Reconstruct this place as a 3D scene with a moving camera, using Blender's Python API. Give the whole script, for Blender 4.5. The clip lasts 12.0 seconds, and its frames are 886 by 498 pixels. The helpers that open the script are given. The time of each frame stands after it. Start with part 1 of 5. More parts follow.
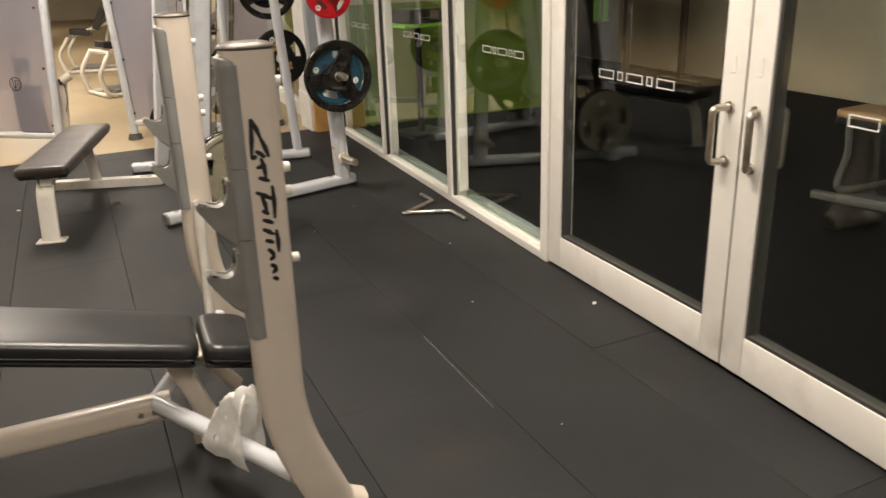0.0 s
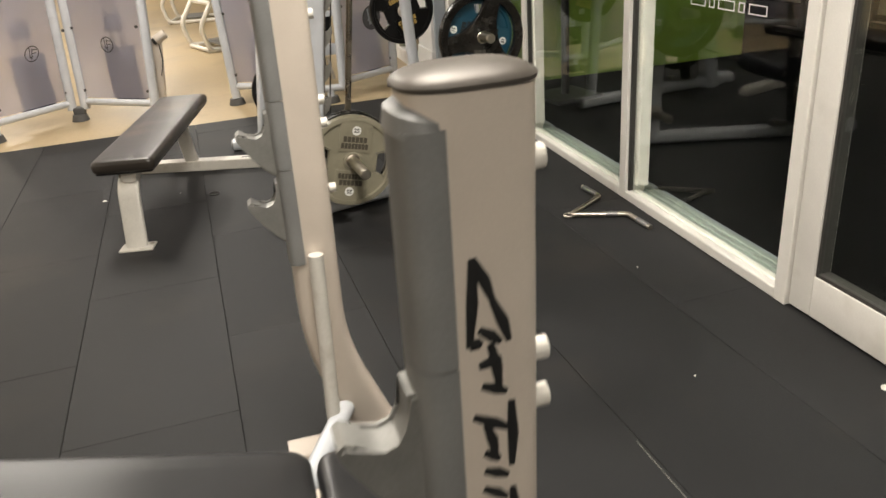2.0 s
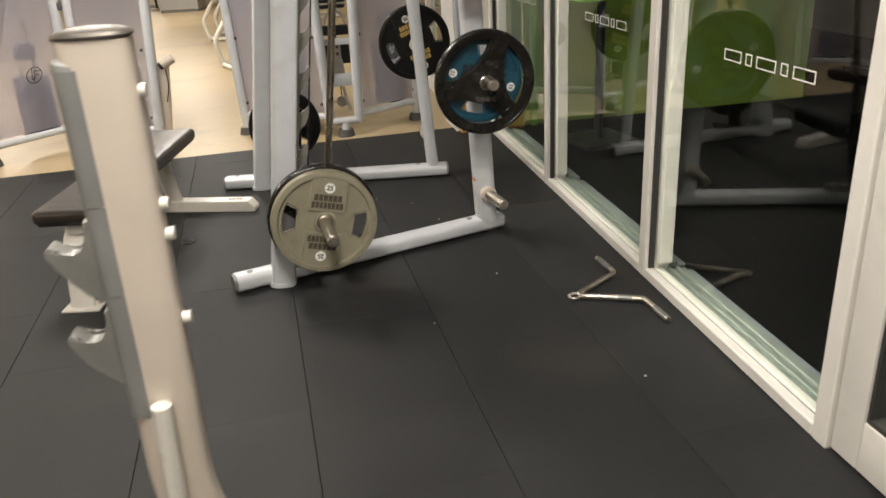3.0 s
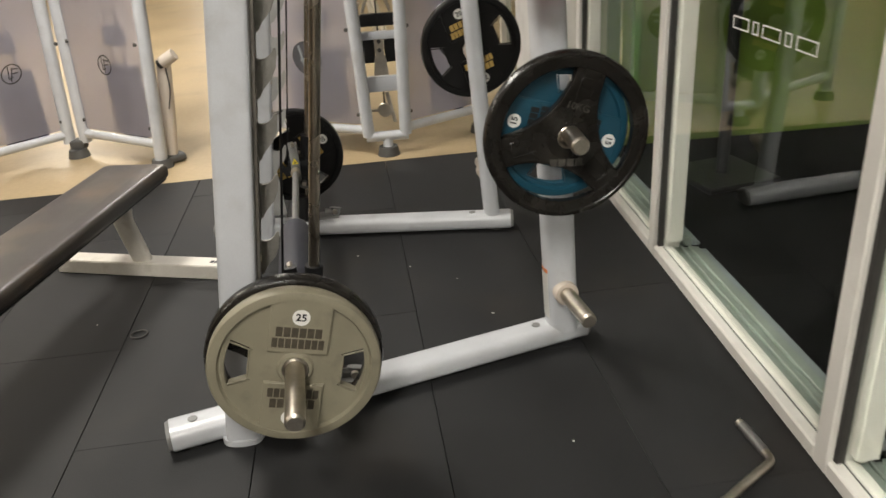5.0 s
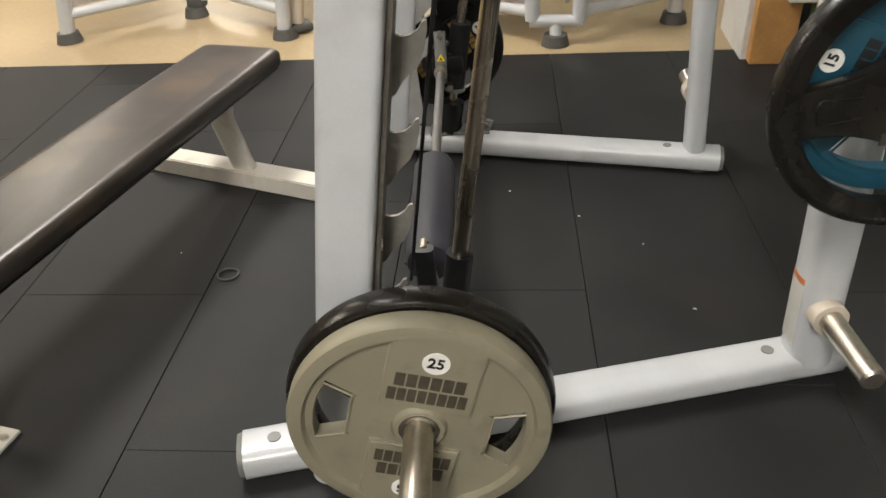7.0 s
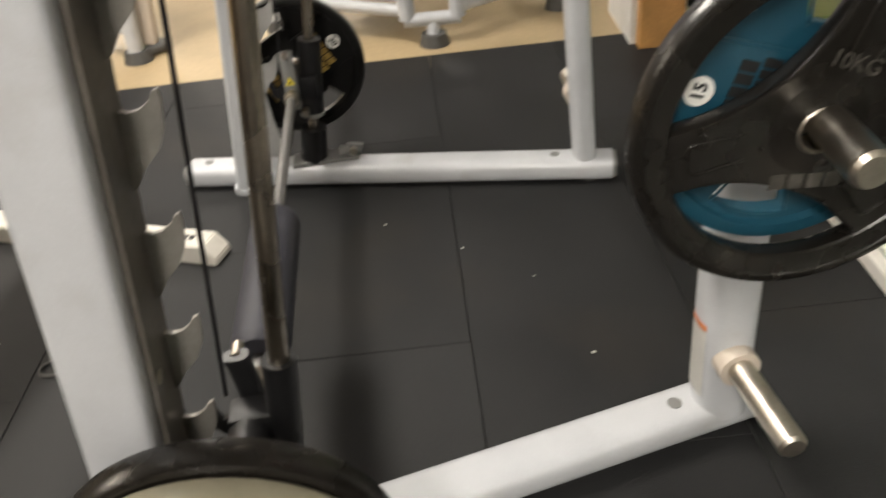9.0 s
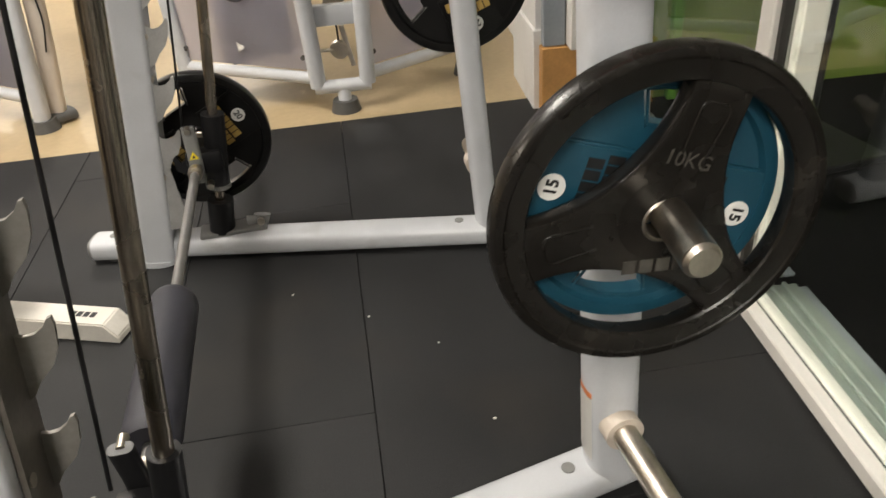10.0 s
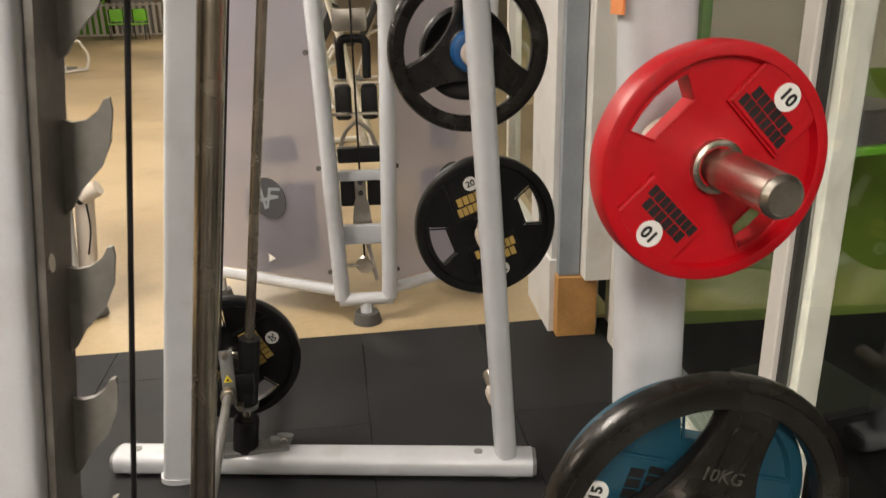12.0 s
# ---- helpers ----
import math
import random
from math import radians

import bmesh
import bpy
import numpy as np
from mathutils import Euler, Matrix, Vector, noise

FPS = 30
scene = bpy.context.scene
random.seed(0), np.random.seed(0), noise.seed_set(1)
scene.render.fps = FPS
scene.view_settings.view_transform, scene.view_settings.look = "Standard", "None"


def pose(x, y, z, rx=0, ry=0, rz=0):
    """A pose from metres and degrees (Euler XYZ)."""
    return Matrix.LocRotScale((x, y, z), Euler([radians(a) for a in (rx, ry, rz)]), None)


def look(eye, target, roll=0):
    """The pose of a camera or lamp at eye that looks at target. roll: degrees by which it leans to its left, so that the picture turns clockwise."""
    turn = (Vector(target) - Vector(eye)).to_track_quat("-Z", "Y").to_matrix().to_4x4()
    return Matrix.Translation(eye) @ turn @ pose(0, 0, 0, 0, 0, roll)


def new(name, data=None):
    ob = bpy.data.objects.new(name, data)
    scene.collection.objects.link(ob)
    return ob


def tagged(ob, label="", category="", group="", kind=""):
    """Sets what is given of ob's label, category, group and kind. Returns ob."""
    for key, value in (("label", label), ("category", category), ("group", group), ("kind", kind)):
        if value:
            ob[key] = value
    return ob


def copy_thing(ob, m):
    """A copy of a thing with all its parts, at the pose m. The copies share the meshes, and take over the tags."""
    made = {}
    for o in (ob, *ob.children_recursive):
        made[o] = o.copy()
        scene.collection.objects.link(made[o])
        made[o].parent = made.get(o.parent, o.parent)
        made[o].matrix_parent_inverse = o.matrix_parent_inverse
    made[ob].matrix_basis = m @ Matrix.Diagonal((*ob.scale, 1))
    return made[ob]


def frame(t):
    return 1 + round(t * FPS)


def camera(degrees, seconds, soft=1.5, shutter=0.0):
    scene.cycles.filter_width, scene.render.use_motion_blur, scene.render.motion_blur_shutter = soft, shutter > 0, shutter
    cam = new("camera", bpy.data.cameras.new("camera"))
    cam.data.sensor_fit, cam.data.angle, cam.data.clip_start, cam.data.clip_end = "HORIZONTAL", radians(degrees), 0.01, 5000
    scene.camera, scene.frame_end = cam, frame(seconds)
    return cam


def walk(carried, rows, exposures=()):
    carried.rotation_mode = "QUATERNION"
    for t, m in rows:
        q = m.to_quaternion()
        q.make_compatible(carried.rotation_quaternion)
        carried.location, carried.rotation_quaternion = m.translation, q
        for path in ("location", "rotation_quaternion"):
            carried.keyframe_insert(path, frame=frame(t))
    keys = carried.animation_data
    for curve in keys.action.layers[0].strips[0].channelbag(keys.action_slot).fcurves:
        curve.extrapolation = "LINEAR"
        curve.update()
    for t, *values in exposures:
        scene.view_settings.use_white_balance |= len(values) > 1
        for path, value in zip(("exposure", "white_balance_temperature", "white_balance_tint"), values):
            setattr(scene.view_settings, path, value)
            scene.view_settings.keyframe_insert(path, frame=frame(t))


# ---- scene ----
cam = camera(59.6, 12.0, shutter=0.4)
PATH = [
    (0, (-1.872, 0.351, 1.441), (-1.167, 2.092, 0.751), -2.1),
    (0.5, (-1.978, 0.539, 1.444), (-1.333, 2.299, 0.748), -2.9),
    (1, (-1.913, 0.88, 1.428), (-1.473, 2.679, 0.674), -3.2),
    (1.5, (-1.871, 1.188, 1.413), (-1.45, 2.986, 0.644), -3.6),
    (2, (-1.79, 1.477, 1.423), (-1.348, 3.248, 0.606), -4.3),
    (2.5, (-1.548, 1.698, 1.433), (-1.189, 3.496, 0.633), -2.6),
    (3, (-1.348, 1.969, 1.438), (-1.04, 3.787, 0.664), -3.3),
    (3.5, (-1.237, 2.32, 1.445), (-0.933, 4.146, 0.689), -3.9),
    (5.3, (-0.982, 3.466, 1.403), (-0.959, 5.268, 0.538), -2.9),
    (5.5, (-0.967, 3.56, 1.404), (-1.006, 5.351, 0.514), -1.9),
    (6, (-1.004, 3.753, 1.358), (-1.228, 5.455, 0.331), -1.9),
    (6.5, (-1.1, 3.954, 1.339), (-1.328, 5.627, 0.267), -2.9),
    (6.7, (-1.144, 4.021, 1.318), (-1.367, 5.686, 0.232), -2.9),
    (8.5, (-1.043, 4.436, 1.228), (-1.367, 5.936, -0.055), -7.3),
    (9, (-0.981, 4.46, 1.245), (-1.049, 6.087, 0.084), -6.3),
    (9.5, (-0.931, 4.458, 1.272), (-0.873, 6.129, 0.174), -5.6),
    (10, (-0.897, 4.45, 1.308), (-0.782, 6.135, 0.237), -4.5),
    (10.5, (-0.882, 4.446, 1.356), (-0.722, 6.165, 0.347), -3.0),
    (11, (-0.884, 4.445, 1.428), (-0.723, 6.234, 0.549), -2.8),
    (11.5, (-0.915, 4.446, 1.478), (-0.778, 6.298, 0.736), -2.3),
    (12, (-0.971, 4.433, 1.513), (-0.814, 6.314, 0.851), -1.3),
]
walk(cam, [(t, look(eye, target, roll)) for t, eye, target, roll in PATH],
     exposures=[(0.0, -0.04, 7000, 14), (1.0, -0.04, 6600, 11), (3.5, -0.06, 6550, 11), (5.5, -0.08, 6400, 10), (6.7, -0.02, 6400, 10), (8.4, 0.34, 6650, 11), (9.0, 0.16, 6550, 11),
                (9.6, 0.10, 6500, 11), (10.5, 0.07, 6600, 11), (11.0, 0.20, 6750, 13), (11.5, 0.10, 6750, 13), (12.0, 0.04, 6700, 13)])

# ---------------------------------------------------------------- light
world = bpy.data.worlds.new("night")
world.use_nodes = True
world.node_tree.nodes["Background"].inputs[0].default_value = (0.02, 0.022, 0.03, 1)
world.node_tree.nodes["Background"].inputs[1].default_value = 0.3
scene.world = world
CEILING = 3.05
LAMPS = [(-1.7, -0.9, 82), (-1.5, 2.7, 114), (-2.45, 6.8, 100), (-2.4, 11.3, 98), (-6.6, 1.5, 108), (-6.6, 7.0, 120), (-5.7, 10.2, 84), (-5.2, 13.6, 100), (-3.5, 18.0, 104), (-8.0, 20.0, 104), (-5.5, 26.0, 104)]
WARM = (1.0, 0.945, 0.845)
AMBER = (1.0, 0.89, 0.73)  # the lamps over the vinyl floor burn warmer
for lx, ly, power in LAMPS:
    lamp = bpy.data.lights.new("ceiling_lamp", "AREA")
    lamp.shape, lamp.size, lamp.size_y, lamp.energy, lamp.color = "RECTANGLE", 0.6, 1.5, power, WARM if lx > -5.0 else AMBER
    new("ceiling_lamp", lamp).matrix_world = pose(lx, ly, CEILING - 0.06)


# ---------------------------------------------------------------- materials
def mat(name, color, rough=0.5, metal=0.0, vary=0.12, scale=6.0, grain=60.0, bump=0.1, coat=0.0, stain=None, spread=0.0, spec=0.5):
    """A painted, moulded or bare surface: base colour with large and fine variation, uneven gloss and a fine relief."""
    m = bpy.data.materials.new(name)
    m.use_nodes = True
    t, p = m.node_tree, m.node_tree.nodes["Principled BSDF"]
    N, L = t.nodes.new, t.links.new
    co = N("ShaderNodeTexCoord")
    big, fine = N("ShaderNodeTexNoise"), N("ShaderNodeTexNoise")
    big.inputs["Scale"].default_value, big.inputs["Detail"].default_value = scale, 5
    fine.inputs["Scale"].default_value, fine.inputs["Detail"].default_value = grain, 3
    L(co.outputs["Object"], big.inputs["Vector"]), L(co.outputs["Object"], fine.inputs["Vector"])
    ramp = N("ShaderNodeMapRange")
    ramp.inputs["From Min"].default_value, ramp.inputs["From Max"].default_value = 0.3, 0.7
    ramp.inputs["To Min"].default_value, ramp.inputs["To Max"].default_value = 1 - vary, 1 + vary
    L(big.outputs["Fac"], ramp.inputs["Value"])
    ramp2 = N("ShaderNodeMapRange")
    ramp2.inputs["From Min"].default_value, ramp2.inputs["From Max"].default_value = 0.25, 0.75
    ramp2.inputs["To Min"].default_value, ramp2.inputs["To Max"].default_value = 1 - vary * 0.6, 1 + vary * 0.6
    L(fine.outputs["Fac"], ramp2.inputs["Value"])
    mul = N("ShaderNodeMath")
    mul.operation = "MULTIPLY"
    L(ramp.outputs[0], mul.inputs[0]), L(ramp2.outputs[0], mul.inputs[1])
    fac = mul.outputs[0]
    if spread:
        info, r3, m3 = N("ShaderNodeObjectInfo"), N("ShaderNodeMapRange"), N("ShaderNodeMath")
        r3.inputs["To Min"].default_value, r3.inputs["To Max"].default_value = 1 - spread, 1 + spread
        m3.operation = "MULTIPLY"
        L(info.outputs["Random"], r3.inputs["Value"]), L(r3.outputs[0], m3.inputs[0]), L(fac, m3.inputs[1])
        fac = m3.outputs[0]
    tint = N("ShaderNodeVectorMath")
    tint.operation = "SCALE"
    tint.inputs[0].default_value = color
    L(fac, tint.inputs["Scale"])
    out = tint.outputs[0]
    if stain:
        spot, sr, mix = N("ShaderNodeTexNoise"), N("ShaderNodeMapRange"), N("ShaderNodeMix")
        spot.inputs["Scale"].default_value, spot.inputs["Detail"].default_value = stain[1], 7
        sr.inputs["From Min"].default_value, sr.inputs["From Max"].default_value = 0.56, 0.72
        sr.inputs["To Max"].default_value = stain[2]
        mix.data_type = "RGBA"
        L(co.outputs["Object"], spot.inputs["Vector"]), L(spot.outputs["Fac"], sr.inputs["Value"]), L(sr.outputs[0], mix.inputs["Factor"])
        L(out, mix.inputs[6])
        mix.inputs[7].default_value = (*stain[0], 1)
        out = mix.outputs[2]
    L(out, p.inputs["Base Color"])
    rr = N("ShaderNodeMapRange")
    rr.inputs["To Min"].default_value, rr.inputs["To Max"].default_value = max(0.02, rough - 0.1), min(1, rough + 0.1)
    L(big.outputs["Fac"], rr.inputs["Value"]), L(rr.outputs[0], p.inputs["Roughness"])
    p.inputs["Metallic"].default_value = metal
    p.inputs["Coat Weight"].default_value = coat
    p.inputs["Specular IOR Level"].default_value = spec
    p.inputs["Coat Roughness"].default_value = 0.15
    if bump:
        b = N("ShaderNodeBump")
        b.inputs["Strength"].default_value, b.inputs["Distance"].default_value = bump, 0.002
        L(fine.outputs["Fac"], b.inputs["Height"]), L(b.outputs[0], p.inputs["Normal"])
    return m


RUBBER = mat("rubber mat", (0.0162, 0.0164, 0.0170), 0.62, vary=0.28, scale=2.2, grain=240, bump=0.35, stain=((0.034, 0.029, 0.024), 1.6, 0.45), spread=0.14, spec=0.28)
SUBFLOOR = mat("dark subfloor", (0.008, 0.008, 0.008), 0.9, vary=0.2)
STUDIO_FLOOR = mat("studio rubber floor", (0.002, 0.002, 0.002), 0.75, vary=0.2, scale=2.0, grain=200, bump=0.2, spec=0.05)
TAN = mat("tan vinyl floor", (0.43, 0.33, 0.195), 0.38, vary=0.10, scale=1.3, grain=35, bump=0.05, stain=((0.27, 0.205, 0.12), 1.6, 0.5))
SILVER = mat("silver-white powder coat", (0.53, 0.545, 0.572), 0.36, vary=0.05, scale=9, grain=300, bump=0.08, coat=0.25, stain=((0.34, 0.33, 0.31), 7, 0.35))
PLATINUM = mat("platinum powder coat", (0.58, 0.51, 0.435), 0.38, vary=0.04, scale=9, grain=300, bump=0.08, coat=0.2)
CREAM_PAINT = mat("cream-white bench paint", (0.66, 0.63, 0.57), 0.35, vary=0.07, scale=7, grain=120, bump=0.06, stain=((0.30, 0.26, 0.2), 14, 0.35))
GREY_PLASTIC = mat("grey plastic guard", (0.20, 0.20, 0.195), 0.5, vary=0.08, scale=10, grain=250, bump=0.12)
HOOK = mat("cast steel hook", (0.24, 0.235, 0.22), 0.42, metal=0.35, vary=0.12, scale=20, grain=200, bump=0.1)
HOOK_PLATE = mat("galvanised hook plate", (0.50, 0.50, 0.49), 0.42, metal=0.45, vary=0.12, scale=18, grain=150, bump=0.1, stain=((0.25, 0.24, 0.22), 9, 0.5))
# near hook plate: far plate's steel made darker, the column's shade in its colour
SHADED_HOOK = mat("scuffed hook steel darkened for shade", (0.27, 0.258, 0.235), 0.42, metal=0.45, vary=0.14, scale=14, grain=120, bump=0.1, stain=((0.14, 0.13, 0.115), 8, 0.5))
SHADE_STEEL = mat("scuffed steel darkened for shade", (0.15, 0.136, 0.118), 0.42, metal=0.45, vary=0.2, scale=14, grain=90, bump=0.12, stain=((0.30, 0.29, 0.27), 11, 0.5))
CAP = mat("dark bronze cap", (0.085, 0.074, 0.063), 0.46, metal=0.3, vary=0.1, scale=20, bump=0.05)
CHROME = mat("worn chrome", (0.58, 0.535, 0.465), 0.33, metal=1.0, vary=0.1, scale=25, grain=200, bump=0.05, stain=((0.3, 0.27, 0.22), 20, 0.5))
ROD = mat("oiled steel rod", (0.42, 0.375, 0.315), 0.27, metal=1.0, vary=0.12, scale=8, grain=120, bump=0.03, stain=((0.16, 0.13, 0.1), 12, 0.6))
BAR_STEEL = mat("grey knurled steel", (0.28, 0.275, 0.27), 0.42, metal=0.8, vary=0.12, scale=25, grain=600, bump=0.4)
VINYL = mat("black vinyl", (0.019, 0.019, 0.020), 0.35, vary=0.16, scale=5, grain=420, bump=0.14, spec=0.55)
# brown tint and patches paint the warm reflection on the worn flat bench top
SHEEN_VINYL = mat("worn black vinyl with painted brown sheen", (0.030, 0.024, 0.019), 0.36, vary=0.25, scale=4, grain=380, bump=0.14, stain=((0.105, 0.072, 0.042), 3.2, 0.75), spec=0.6)
TAN_VINYL = mat("tan vinyl", (0.40, 0.24, 0.115), 0.45, vary=0.12, scale=5, grain=300, bump=0.1)
BRIGHT_BLUE = mat("bright blue plastic", (0.012, 0.10, 0.30), 0.35, vary=0.08, scale=14, bump=0.05)
FOAM = mat("dark blue-grey foam", (0.034, 0.034, 0.046), 0.6, vary=0.1, scale=20, grain=350, bump=0.2)
BLACK_RUBBER = mat("black plate rubber", (0.0065, 0.0062, 0.006), 0.32, vary=0.15, scale=16, grain=300, bump=0.12, stain=((0.03, 0.029, 0.027), 13, 0.25), spec=0.32)
MINT = mat("grey-green aluminium track", (0.31, 0.35, 0.32), 0.42, metal=0.2, vary=0.08, scale=6, grain=120, bump=0.06, stain=((0.2, 0.22, 0.2), 7, 0.4))
WORN_RUBBER = mat("worn brownish black rubber", (0.0095, 0.0082, 0.0068), 0.27, vary=0.2, scale=14, grain=260, bump=0.12, stain=((0.045, 0.040, 0.033), 9, 0.4), spec=0.45)
MARK = mat("dark grey printed mark", (0.07, 0.07, 0.08), 0.5, vary=0.05)
BLACK_PLASTIC = mat("black plastic", (0.010, 0.010, 0.011), 0.42, vary=0.1, scale=15, spec=0.38)
RED = mat("red urethane", (0.46, 0.003, 0.009), 0.38, spec=0.35, vary=0.06, scale=12, grain=250, bump=0.08, stain=((0.32, 0.01, 0.015), 18, 0.35))
BLUE = mat("petrol blue urethane", (0.010, 0.062, 0.098), 0.4, vary=0.08, scale=12, grain=250, bump=0.08, stain=((0.01, 0.05, 0.08), 18, 0.4))
KHAKI = mat("grey-green urethane", (0.235, 0.215, 0.155), 0.42, vary=0.06, scale=12, grain=250, bump=0.08, stain=((0.13, 0.115, 0.085), 16, 0.4))
STICKER = mat("white sticker", (0.78, 0.77, 0.74), 0.5, vary=0.04)
INK = mat("black print", (0.012, 0.012, 0.012), 0.5, vary=0.05)
GOLD = mat("gold print", (0.50, 0.33, 0.09), 0.5, vary=0.1)
EMBOSS = mat("worn raised lettering", (0.065, 0.06, 0.052), 0.45, vary=0.2, scale=60)
FADED_INK = mat("brown-black moulded lettering", (0.06, 0.05, 0.035), 0.55, vary=0.2, scale=80)
YELLOW = mat("yellow warning label", (0.85, 0.68, 0.03), 0.45, vary=0.04)
ORANGE = mat("orange label band", (0.75, 0.26, 0.08), 0.5, vary=0.05)
ALU = mat("white painted aluminium", (0.72, 0.695, 0.65), 0.42, vary=0.05, scale=5, grain=160, bump=0.06, stain=((0.38, 0.34, 0.28), 5, 0.35))
GASKET = mat("dark rubber gasket", (0.03, 0.028, 0.025), 0.7, vary=0.1)
CREAM_WALL = mat("cream painted wall", (0.62, 0.55, 0.43), 0.7, vary=0.05, scale=2, grain=90, bump=0.1)
GREEN_WALL = mat("green painted wall", (0.155, 0.24, 0.03), 0.55, vary=0.06, scale=2, grain=90, bump=0.08)
LIT_GREEN = mat("green wall paint brightened as lit", (0.14, 0.36, 0.04), 0.5, vary=0.06)
LIME = mat("lime green plastic", (0.22, 0.60, 0.05), 0.45, vary=0.06)
GREY_WALL = mat("grey painted wall", (0.34, 0.33, 0.32), 0.7, vary=0.06, scale=2, grain=90, bump=0.1)
# the ceiling stays out of view; its dark tone is chosen to cut fill light
CEILING_PAINT = mat("dark grey fill-cutting ceiling", (0.13, 0.125, 0.118), 0.85, vary=0.05)
WHITE_TRIM = mat("white trim", (0.70, 0.69, 0.67), 0.5, vary=0.05, scale=4, stain=((0.4, 0.37, 0.32), 6, 0.3))
STEEL_POST = mat("blue-grey steel post", (0.30, 0.33, 0.36), 0.4, metal=0.2, vary=0.08)
WOOD = mat("bare plywood", (0.50, 0.26, 0.085), 0.6, vary=0.16, scale=9, grain=70, bump=0.15, stain=((0.36, 0.17, 0.05), 10, 0.5))
FOOT = mat("dark grey rubber foot", (0.075, 0.073, 0.07), 0.6, vary=0.1)
STACK = mat("dark blue weight stack", (0.05, 0.056, 0.10), 0.5, vary=0.08, scale=10)
PAPER = mat("white paper towel", (0.90, 0.89, 0.87), 0.8, vary=0.03, scale=20, grain=90, bump=0.2)
DUST = mat("white scrap", (0.7, 0.68, 0.62), 0.8, vary=0.1)
GREY_DUST = mat("grey dust", (0.20, 0.19, 0.175), 0.9, vary=0.3, scale=30)
RING = mat("dark rubber ring", (0.05, 0.048, 0.045), 0.5, vary=0.1)


def glass_material(name, color, rough=0.0):
    m = bpy.data.materials.new(name)
    m.use_nodes = True
    p = m.node_tree.nodes["Principled BSDF"]
    p.inputs["Base Color"].default_value = (*color, 1)
    p.inputs["Transmission Weight"].default_value = 1.0
    p.inputs["Roughness"].default_value = rough
    p.inputs["IOR"].default_value = 1.42
    return m


GLASS = glass_material("clear glass", (0.90, 0.95, 0.91))


def frosted_material():
    """Milky polycarbonate: part of the light passes straight, the rest is scattered to both sides."""
    m = bpy.data.materials.new("milky polycarbonate")
    m.use_nodes = True
    t = m.node_tree
    N, L = t.nodes.new, t.links.new
    p = t.nodes["Principled BSDF"]
    p.inputs["Base Color"].default_value = (0.54, 0.53, 0.59, 1)
    p.inputs["Roughness"].default_value = 0.35
    haze, trans, a, b = N("ShaderNodeBsdfRefraction"), N("ShaderNodeBsdfTranslucent"), N("ShaderNodeMixShader"), N("ShaderNodeMixShader")
    haze.inputs["Color"].default_value = (0.92, 0.90, 0.95, 1)
    haze.inputs["Roughness"].default_value = 0.42
    haze.inputs["IOR"].default_value = 1.12
    trans.inputs[0].default_value = (0.60, 0.59, 0.63, 1)
    a.inputs[0].default_value, b.inputs[0].default_value = 0.45, 0.5
    L(p.outputs[0], a.inputs[1]), L(trans.outputs[0], a.inputs[2])
    L(a.outputs[0], b.inputs[1]), L(haze.outputs[0], b.inputs[2])
    L(b.outputs[0], t.nodes["Material Output"].inputs[0])
    return m


FROSTED = frosted_material()


def glow_material(name, color, strength):
    m = bpy.data.materials.new(name)
    m.use_nodes = True
    p = m.node_tree.nodes["Principled BSDF"]
    p.inputs["Emission Color"].default_value = (*color, 1)
    p.inputs["Emission Strength"].default_value = strength
    return m


DIFFUSER = glow_material("lit diffuser", WARM, 6.0)


# ---------------------------------------------------------------- building helpers
def finish(name, bm, material, smooth=35):
    me = bpy.data.meshes.new(name)
    bmesh.ops.recalc_face_normals(bm, faces=bm.faces[:])
    bm.to_mesh(me)
    bm.free()
    me.materials.append(material)
    if smooth:
        me.shade_smooth()
        me.set_sharp_from_angle(angle=radians(smooth))
    return me


def part(name, bm, material, parent, label="", smooth=35):
    """One mesh object under a thing or a part."""
    ob = new(name, finish(name, bm, material, smooth))
    ob.parent = parent
    return tagged(ob, label)


def thing(name, label, category, at=None, group="", kind=""):
    ob = new(name)
    ob.empty_display_size = 0.1
    if at is not None:
        ob.matrix_world = at
    return tagged(ob, label, category, group, kind)


def solid(name, bm, material, label, category, at=None, group="", kind="", smooth=35):
    ob = new(name, finish(name, bm, material, smooth))
    if at is not None:
        ob.matrix_world = at
    return tagged(ob, label, category, group, kind)


def box(x0, y0, z0, x1, y1, z1, bevel=0.0, segments=2, bm=None, m=None):
    own = bmesh.new()
    bmesh.ops.create_cube(own, size=1)
    for v in own.verts:
        v.co = Vector((x0 + (v.co.x + 0.5) * (x1 - x0), y0 + (v.co.y + 0.5) * (y1 - y0), z0 + (v.co.z + 0.5) * (z1 - z0)))
    if bevel:
        bmesh.ops.bevel(own, geom=own.edges[:], offset=bevel, segments=segments, profile=0.6, affect="EDGES")
    return merge(bm, own, m)


def merge(bm, own, m=None):
    if m is not None:
        own.transform(m)
    if bm is None:
        return own
    keep = bpy.data.meshes.new("joined")
    own.to_mesh(keep)
    own.free()
    bm.from_mesh(keep)
    bpy.data.meshes.remove(keep)
    return bm


def oval(rx, ry, n=20, power=2.0):
    """A rounded cross-section; a higher power makes it squarer."""
    pts = []
    for i in range(n):
        a = 2 * math.pi * (i + 0.5) / n
        c, s = math.cos(a), math.sin(a)
        pts.append((rx * math.copysign(abs(c) ** (2 / power), c), ry * math.copysign(abs(s) ** (2 / power), s)))
    return pts


